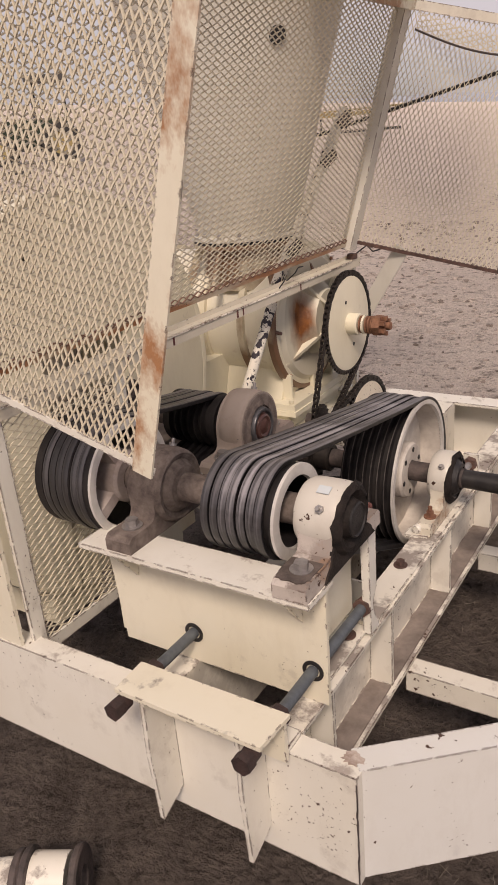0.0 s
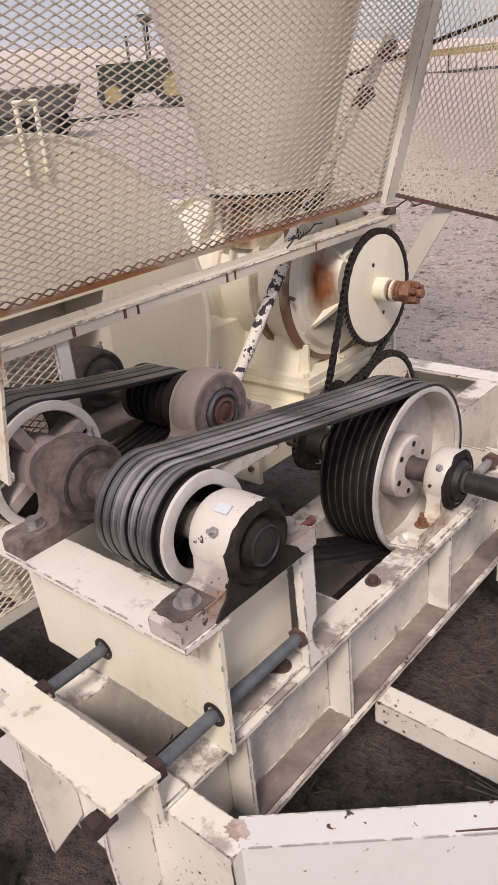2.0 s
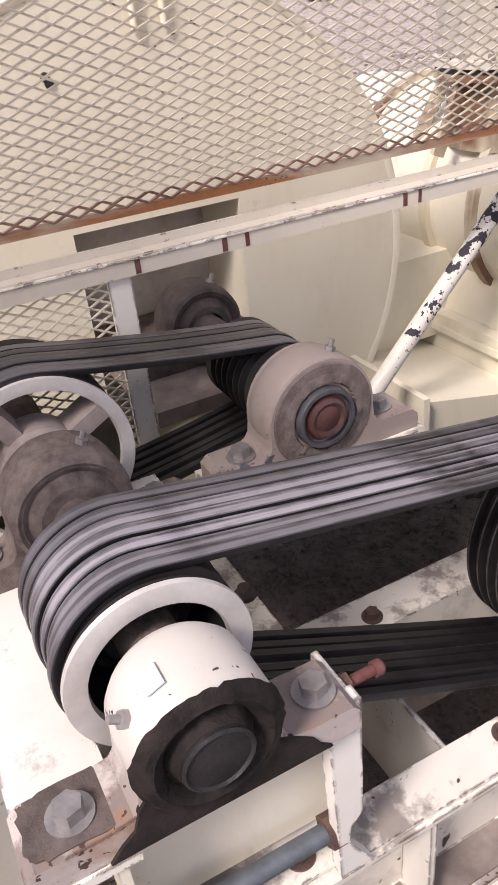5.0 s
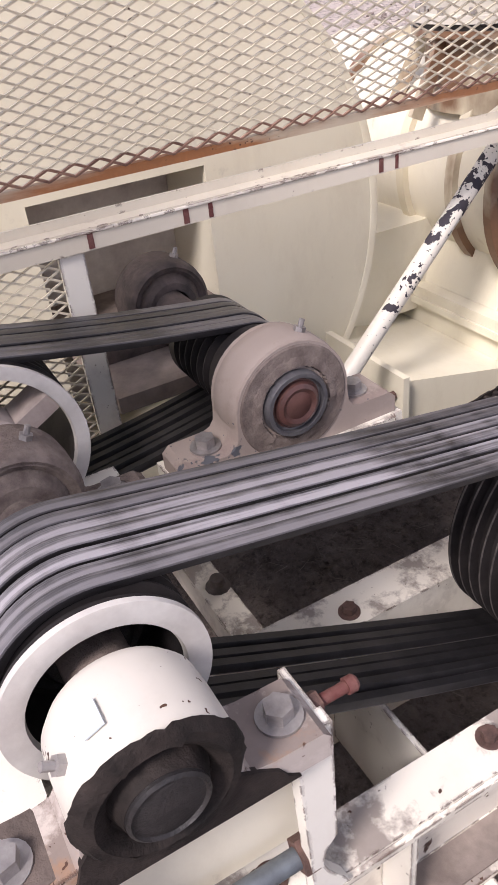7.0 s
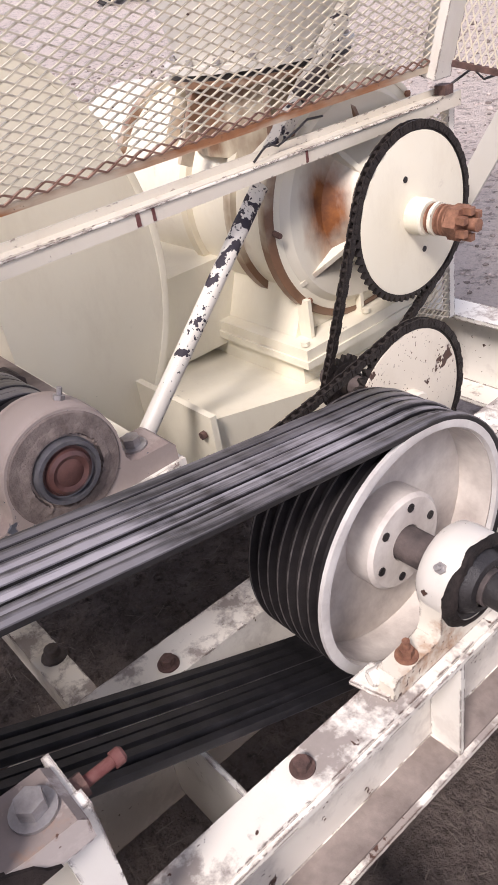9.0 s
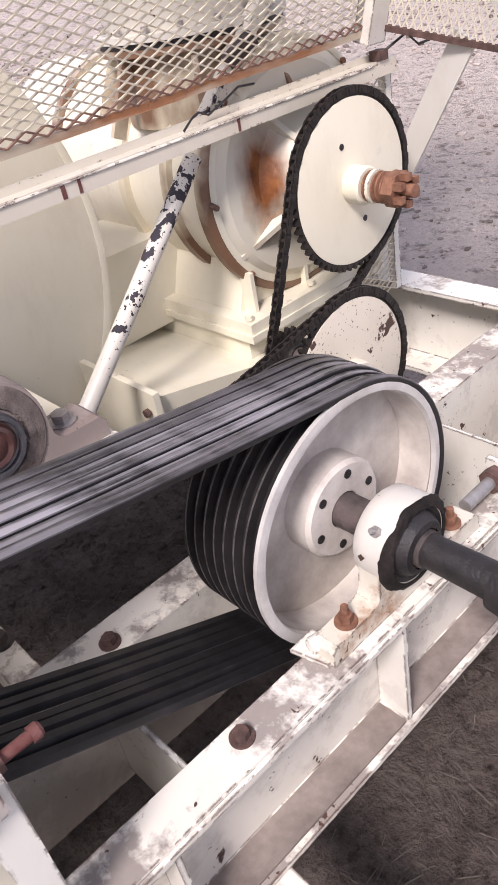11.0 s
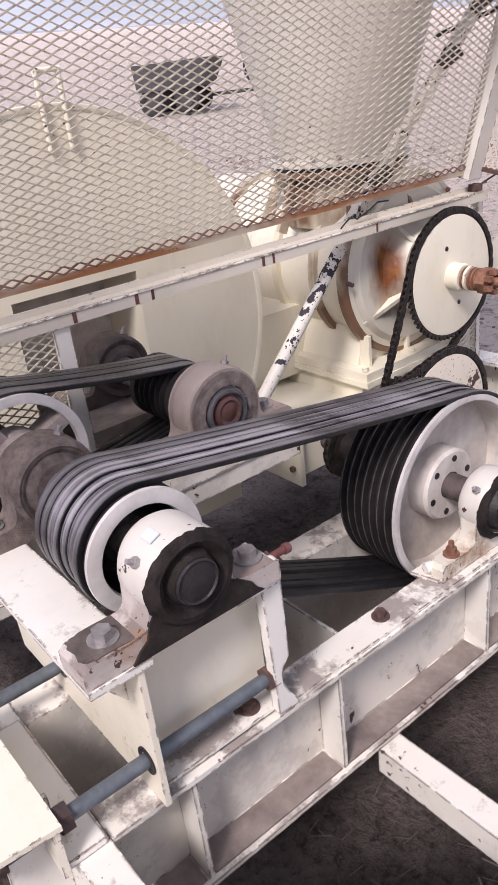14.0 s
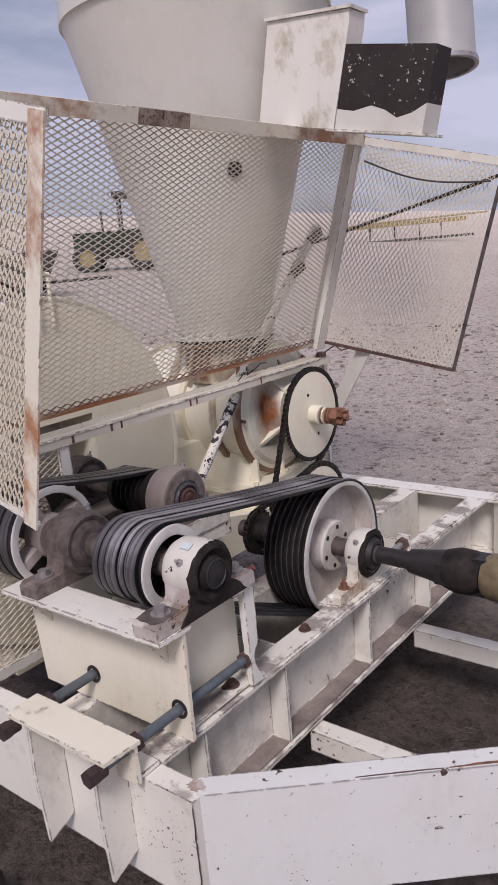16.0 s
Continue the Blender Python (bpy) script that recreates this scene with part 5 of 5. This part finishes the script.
part("wire", pipe_path(fresh(), [(-0.63, 1.645, 1.105), (-0.60, 1.68, 1.130), (-0.585, 1.70, 1.105), (-0.56, 1.73, 1.112)], 0.0028, 6), M_BLACK, hinge)
wire = single("tie_wire", pipe_path(fresh(), [(-0.64, 1.09, 1.090), (-0.63, 1.105, 1.108), (-0.64, 1.13, 1.112), (-0.65, 1.16, 1.100), (-0.64, 1.20, 1.118), (-0.65, 1.24, 1.128), (-0.66, 1.29, 1.122)], 0.0022, 6), M_BLACK, (-0.64, 1.1, 1.09), "twisted black tie wire on the guard rail", "wire")
single("hood_stay", rod(fresh(), ep(HT - 0.03, WR) + HN * 0.012, (-0.95, 1.85, 1.50), 0.007, seg=10), M_BLACK, ep(HT - 0.03, WR), "thin black stay rod holding the hood open", "stay")

# ---- mixing tank ----
TX, TY = -0.915, 1.372
tank = thing("cone_tank", (TX, TY, 1.20), "pale cream conical steel tank on a bolted neck flange", "tank")
part("neck", lathe(fresh(), [(1.05, 0.165), (1.19, 0.168), (1.19, 0.155), (1.05, 0.150)], (TX, TY, 0), (0, 0, 1), 64, True), M_BAND, tank)
part("lower_flange", lathe(fresh(), [(1.19, 0.15), (1.19, 0.198), (1.203, 0.198), (1.203, 0.15)], (TX, TY, 0), (0, 0, 1), 64, True), M_BAND, tank)
part("gasket", lathe(fresh(), [(1.2031, 0.15), (1.2031, 0.194), (1.2149, 0.194), (1.2149, 0.15)], (TX, TY, 0), (0, 0, 1), 64, True), M_BLACK, tank)
part("upper_flange", lathe(fresh(), [(1.215, 0.15), (1.215, 0.202), (1.228, 0.202), (1.228, 0.15)], (TX, TY, 0), (0, 0, 1), 64, True), M_TANK, tank)
for k in range(16):
    a = k * math.tau / 16
    bolt((TX + 0.184 * math.cos(a), TY + 0.184 * math.sin(a), 1.228), (0, 0, 1), tank, 0.007, 0.010, M_STEEL, False)
for a in (-2.5, -1.6, -0.7, 0.2):
    c, q = math.cos(a), math.sin(a)
    bm = beam(fresh(), (TX + 0.17 * c, TY + 0.17 * q, 1.188), (TX + 0.235 * c, TY + 0.235 * q, 1.05), 0.012, 0.03, (c, q, 0.2))
    part("rib", round_edges(bm, 0.002, 1), M_BAND, tank)
part("cone", lathe(fresh(), [(1.228, 0.172), (2.34, 0.478), (2.34, 0.469), (1.228, 0.164)], (TX, TY, 0), (0, 0, 1), 96, True), M_TANK, tank)
part("seam_band", lathe(fresh(), [(2.335, 0.475), (2.335, 0.486), (2.362, 0.486), (2.362, 0.475)], (TX, TY, 0), (0, 0, 1), 96, True), M_TANK, tank)
part("barrel", lathe(fresh(), [(2.362, 0.481), (3.30, 0.481), (3.5, 0.2), (3.52, 0), (3.48, 0), (3.28, 0.469), (2.362, 0.469)], (TX, TY, 0), (0, 0, 1), 96), M_TANK, tank)
part("vent_hole", lathe(fresh(), [(0, 0.0), (0.0, 0.026), (0.004, 0.026), (0.004, 0.0)], (TX + 0.272, TY - 0.193, 1.80), (0.785, -0.557, -0.27), 20), M_BLACK, tank, "small dark hole in the cone")

# side chute, duct and spout above the hood
chute = thing("side_chute", (-0.35, 1.22, 1.90), "pale rectangular chute box with a brown water stain", "chute")
M_CHUTE = painted("stained_chute_paint", base=(0.74, 0.71, 0.66), chips=0.86, dirt=0.2, rust=0.50, rust_stretch=(0.8, 0.8, 0.5), rust_color=(0.52, 0.44, 0.29))
part("body", round_edges(prism(fresh(), [(-0.540, 1.925), (-0.262, 1.868), (-0.190, 2.150), (-0.186, 2.185), (-0.478, 2.215)], 1, 1.20, 1.29), 0.006, 2), M_CHUTE, chute)
part("top_lip", round_edges(prism(fresh(), [(-0.485, 2.2165), (-0.178, 2.1855), (-0.176, 2.194), (-0.485, 2.226)], 1, 1.192, 1.295), 0.002, 1), M_CHUTE, chute)
duct = thing("blower_duct", (-0.08, 1.22, 1.86), "rectangular duct with soot-black upper half and pale lower edge", "duct")
part("lower_body", round_edges(prism(fresh(), [(-0.258, 1.868), (0.028, 1.812), (0.046, 1.890), (0.0, 1.872), (-0.05, 1.866), (-0.085, 1.893), (-0.13, 1.913), (-0.19, 1.908), (-0.246, 1.923)], 1, 1.202, 1.30), 0.003, 1), M_TANK, duct)
part("upper_body", round_edges(prism(fresh(), [(-0.246, 1.9235), (-0.19, 1.9085), (-0.13, 1.9135), (-0.085, 1.8935), (-0.05, 1.8665), (0.0, 1.8725), (0.046, 1.8905), (0.080, 2.035), (-0.205, 2.095)], 1, 1.202, 1.30), 0.003, 1), M_FLAKED, duct, "soot-blackened steel")
part("bottom_lip", round_edges(prism(fresh(), [(-0.285, 1.866), (0.045, 1.802), (0.045, 1.809), (-0.285, 1.873)], 1, 1.19, 1.31), 0.002, 1), M_RAIL, duct)
spout = thing("elbow_spout", (-0.25, 2.1, 2.1), "grey sheet-metal elbow spout beside the tank", "spout")
bm = lathe(fresh(), [(0.0, 0.120), (0.0, 0.128), (0.02, 0.130), (0.03, 0.124), (0.62, 0.124), (0.62, 0.116), (0.02, 0.116)], (-0.275, 2.05, 2.14), (-0.10, 0.12, 1.0), 40, True)
part("pipe", bm, M_PIPE, spout)
part("end_ring", lathe(fresh(), [(-0.004, 0.117), (-0.004, 0.133), (0.012, 0.133), (0.012, 0.117)], (-0.275, 2.05, 2.14), (-0.10, 0.12, 1.0), 40, True), M_STEEL, spout)

# tank leg and the slanting stay behind the screen
leg = thing("tank_brace", (-0.70, 1.3, 1.08), "cream flat tank brace with dark clips running up behind the screen", "brace")
d0, d1 = Vector((-0.712, 1.195, 1.075)), Vector((-0.730, 1.80, 1.60))
part("flat_bar", round_edges(beam(fresh(), d0, d1, 0.026, 0.030, (1, 0, 0)), 0.004, 1), M_STRUT, leg)
for f in (0.16, 0.66, 0.90):
    p = d0.lerp(d1, f)
    part("clip", round_edges(beam(fresh(), p + Vector((0.012, -0.02, 0.0)), p + Vector((0.03, 0.035, 0.035)), 0.03, 0.022, (1, 0, 0)), 0.005, 1), M_GREASE, leg, "dark rusted clip")
prop = thing("guard_prop", (-0.73, 1.8, 0.56), "grey painted flat bar propping the guard from the far beam", "brace")
part("flat_bar", round_edges(beam(fresh(), (-0.470, 1.700, 1.118), (-0.775, 1.722, 0.640), 0.010, 0.055, (0.8, 0, 0.5)), 0.003, 1), M_TANK, prop)
part("foot", round_edges(box(fresh(), (-0.81, 1.705, 0.5525), (-0.74, 1.755, 0.665)), 0.004, 1), M_TANK, prop)

# ---- coupling lying in the dirt ----
coupling = thing("cylinder_coupling", (-0.6, -0.33, 0.04), "cream steel cylinder coupling with dark rubber rings lying on dirt", "coupling")
c0, cd = Vector((-0.44, -0.235, 0.105)), Vector((-0.86, -0.50, 0.0))
part("barrel", lathe(fresh(), [(0.03, 0), (0.03, 0.058), (0.13, 0.060), (0.14, 0.050), (0.24, 0.046), (0.62, 0.044), (0.62, 0)], c0, cd, 32), M_RAIL, coupling)
for a, r in ((0.0, 0.072), (0.108, 0.071), (0.128, 0.066)):
    part("ring", lathe(fresh(), [(a, 0.03), (a, r - 0.004), (a + 0.004, r), (a + 0.014, r), (a + 0.018, r - 0.004), (a + 0.018, 0.03)], c0, cd, 36, True), M_GREASE, coupling, "dark rubber ring")

# ---- distance: tractor, grain bin, header cart, hills ----


def wheel(parent, x, y, z, r, w, yaw, rim=None):
    d = Vector((math.sin(yaw), -math.cos(yaw), 0))
    t = part("wheel", lathe(fresh(), [(-w / 2, r * 0.55), (-w / 2, r * 0.9), (-w * 0.3, r), (w * 0.3, r), (w / 2, r * 0.9), (w / 2, r * 0.55)], (x, y, z), d, 28, True), M_TYRE, parent)
    part("rim", lathe(fresh(), [(-w * 0.3, 0), (-w * 0.35, r * 0.56), (w * 0.35, r * 0.56), (w * 0.3, r * 0.3), (w * 0.42, 0)], (x, y, z), d, 24), rim or M_YELLOW, t)


def oriented(bm, at, yaw, size=1.0):
    bmesh.ops.transform(bm, matrix=Matrix.Translation(at) @ Matrix.Rotation(yaw, 4, "Z") @ Matrix.Scale(size, 4), verts=bm.verts)
    return bm


TS = 0.76


def tractor(at, yaw):
    x, y = at
    z = hill(x, y)
    t = thing("tractor", (x, y, z), "dark green farm tractor with yellow wheel rims parked on dirt", "tractor")
    o = (x, y, z)
    part("bonnet", oriented(round_edges(box(fresh(), (0.3, -0.42, 0.75), (2.35, 0.42, 1.75)), 0.12, 3), o, yaw, TS), M_GREEN, t)
    part("chassis", oriented(round_edges(box(fresh(), (-1.3, -0.35, 0.55), (2.2, 0.35, 0.95)), 0.06, 2), o, yaw, TS), M_GREYBIN, t)
    part("cab_base", oriented(round_edges(box(fresh(), (-1.2, -0.85, 0.95), (0.35, 0.85, 1.75)), 0.1, 2), o, yaw, TS), M_GREEN, t)
    for a in (-1.1, 0.2):
        for b in (-0.72, 0.72):
            part("cab_post", oriented(beam(fresh(), (a, b, 1.74), (a * 0.9, b * 0.95, 3.15), 0.09, 0.09, (1, 0, 0)), o, yaw, TS), M_GREYBIN, t)
    part("cab_roof", oriented(round_edges(box(fresh(), (-1.3, -0.85, 3.14), (0.4, 0.85, 3.36)), 0.08, 3), o, yaw, TS), M_GREYBIN, t)
    part("exhaust", oriented(rod(fresh(), (1.0, 0.3, 1.7), (1.0, 0.3, 2.7), 0.05), o, yaw, TS), M_GREYBIN, t)
    c, s = TS * math.cos(yaw), TS * math.sin(yaw)
    for a, b, r, w in ((-0.75, 0.95, 0.62, 0.4), (-0.75, -0.95, 0.62, 0.4), (1.75, 0.85, 0.50, 0.34), (1.75, -0.85, 0.50, 0.34)):
        wheel(t, x + a * c - b * s, y + a * s + b * c, z + r - 0.02, r, w, yaw)
    return t


tractor((-18.7, 17.8), radians(222))
bx, by = -14.6, 9.9
grain = thing("grain_wagon", (bx, by, hill(bx, by)), "dark grey grain wagon with a sloping end standing on dirt", "wagon")
part("box", oriented(prism(fresh(), [(-0.9, 0.85), (1.6, 0.85), (2.1, 1.80), (-1.0, 1.80)], 1, -1.1, 1.1), (bx, by, hill(bx, by)), radians(38), 0.56), M_GREYBIN, grain)
part("drawbar", oriented(box(fresh(), (1.4, -0.06, 0.45), (4.4, 0.06, 0.58)), (bx, by, hill(bx, by)), radians(38), 0.56), M_GREYBIN, grain)
for a in (-0.4, 1.0):
    for b in (-0.9, 0.9):
        c, q = math.cos(radians(38)), math.sin(radians(38))
        wheel(grain, bx + 0.56 * (a * c - b * q), by + 0.56 * (a * q + b * c), hill(bx, by) + 0.27, 0.28, 0.17, radians(38), M_GREYBIN)
hx, hy = -19.5, 40.3
cart = thing("header_cart", (hx, hy, hill(hx, hy)), "faded yellow harvester header lying on a low transport cart", "header cart")
hz, hyaw = (hx, hy, hill(hx, hy)), radians(24)
part("header_body", oriented(round_edges(prism(fresh(), [(-0.5, 0.88), (0.4, 0.88), (0.5, 0.98), (0.2, 1.12), (-0.5, 1.10)], 0, -3.8, 3.4), 0.03, 1), hz, hyaw), M_YELLOW, cart)
part("reel_bar", oriented(rod(fresh(), (-2.6, 0.4, 1.14), (4.6, 0.4, 1.25), 0.05), hz, hyaw), M_YELLOW, cart)
for a in (-2.0, -0.6, 0.8, 2.0):
    part("leg", oriented(box(fresh(), (a, -0.25, 0.0), (a + 0.07, 0.25, 0.90)), hz, hyaw), M_GREYBIN, cart)
part("cart_rail", oriented(box(fresh(), (-3.2, -0.12, 0.02), (3.8, 0.12, 0.16)), hz, hyaw), M_GREYBIN, cart)

bm = fresh()
last = None
for k in range(181):
    a = k / 180 * math.tau
    r = 2300
    up = RISE * r * max(0.0, math.cos(a) * UPX + math.sin(a) * UPY)
    h = up + 34 * max(0.1, 0.55 + noise.noise((math.cos(a) * 5, math.sin(a) * 5, 3)))
    low, high = bm.verts.new((r * math.cos(a), r * math.sin(a), up - 30)), bm.verts.new((r * 1.03 * math.cos(a), r * 1.03 * math.sin(a), h))
    if last:
        bm.faces.new((last[0], low, high, last[1]))
    last = (low, high)
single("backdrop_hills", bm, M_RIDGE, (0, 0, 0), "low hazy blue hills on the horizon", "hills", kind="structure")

# ---- loose clods and straw ----
rng = random.Random(11)


def scatter_clods():
    verts, faces, slots = [], [], []
    ico = bmesh.new()
    bmesh.ops.create_icosphere(ico, subdivisions=1, radius=1)
    base = [v.co.copy() for v in ico.verts]
    tris = [[v.index for v in f.verts] for f in ico.faces]
    ico.free()
    for _ in range(26000):
        a, d = rng.uniform(0, math.tau), 0.4 + 9.5 * rng.random() ** 1.3
        x, y = -0.3 + d * math.cos(a), 0.8 + d * math.sin(a)
        r = rng.choice((0.003, 0.004, 0.005, 0.007, 0.010)) * (1 + max(0, d - 1.5) * 0.35)
        o = Vector((x, y, hill(x, y) + r * 0.2))
        k = len(verts)
        sx, sy, sz = rng.uniform(0.7, 1.5), rng.uniform(0.7, 1.5), rng.uniform(0.4, 0.8)
        for v in base:
            j = 1 + rng.uniform(-0.25, 0.25)
            verts.append(o + Vector((v.x * sx, v.y * sy, v.z * sz)) * r * j)
        faces += [[i + k for i in t] for t in tris]
        slots += [1 if d > 2.2 else 0] * len(tris)
    me = bpy.data.meshes.new("clods")
    me.from_pydata(verts, [], faces)
    me.materials.append(M_DIRT)
    me.materials.append(M_CLOD)
    me.polygons.foreach_set("material_index", slots)
    return tagged(new("dirt_clods", me), "loose brown dirt clods and pebbles strewn over the yard", "clods", kind="stuff")


def scatter_straw():
    bm = bmesh.new()
    for _ in range(420):
        a, d = rng.uniform(0, math.tau), 0.3 + 6.0 * rng.random() ** 1.2
        x, y = -0.3 + d * math.cos(a), 0.8 + d * math.sin(a)
        z = hill(x, y) + 0.004
        n = rng.uniform(0.015, 0.065)
        t = rng.uniform(0, math.tau)
        beam(bm, (x, y, z), (x + n * math.cos(t), y + n * math.sin(t), z + rng.uniform(0.0, 0.02)), 0.0016, 0.0012)
    for _ in range(900):
        x, y = rng.uniform(-1.1, 1.1), rng.uniform(0.1, 1.9)
        z = hill(x, y) + 0.004
        n, t = rng.uniform(0.012, 0.05), rng.uniform(0, math.tau)
        beam(bm, (x, y, z), (x + n * math.cos(t), y + n * math.sin(t), z + rng.uniform(0.0, 0.012)), 0.0013, 0.001)
    for cx, cy in ((-0.55, 2.75), (0.30, 0.45), (0.1, 2.3), (0.28, 0.62)):
        for _ in range(16):
            t, n = rng.uniform(0, math.tau), rng.uniform(0.05, 0.20)
            z = hill(cx, cy)
            beam(bm, (cx, cy, z - 0.01), (cx + n * 0.7 * math.cos(t), cy + n * 0.7 * math.sin(t), z + n * rng.uniform(0.2, 0.8)), 0.003, 0.002)
    me = bpy.data.meshes.new("straw")
    bm.to_mesh(me)
    bm.free()
    me.materials.append(M_STRAW)
    return tagged(new("straw_litter", me), "scattered dry straw stalks and grass tufts on dirt", "straw", kind="stuff")


scatter_clods()
scatter_straw()
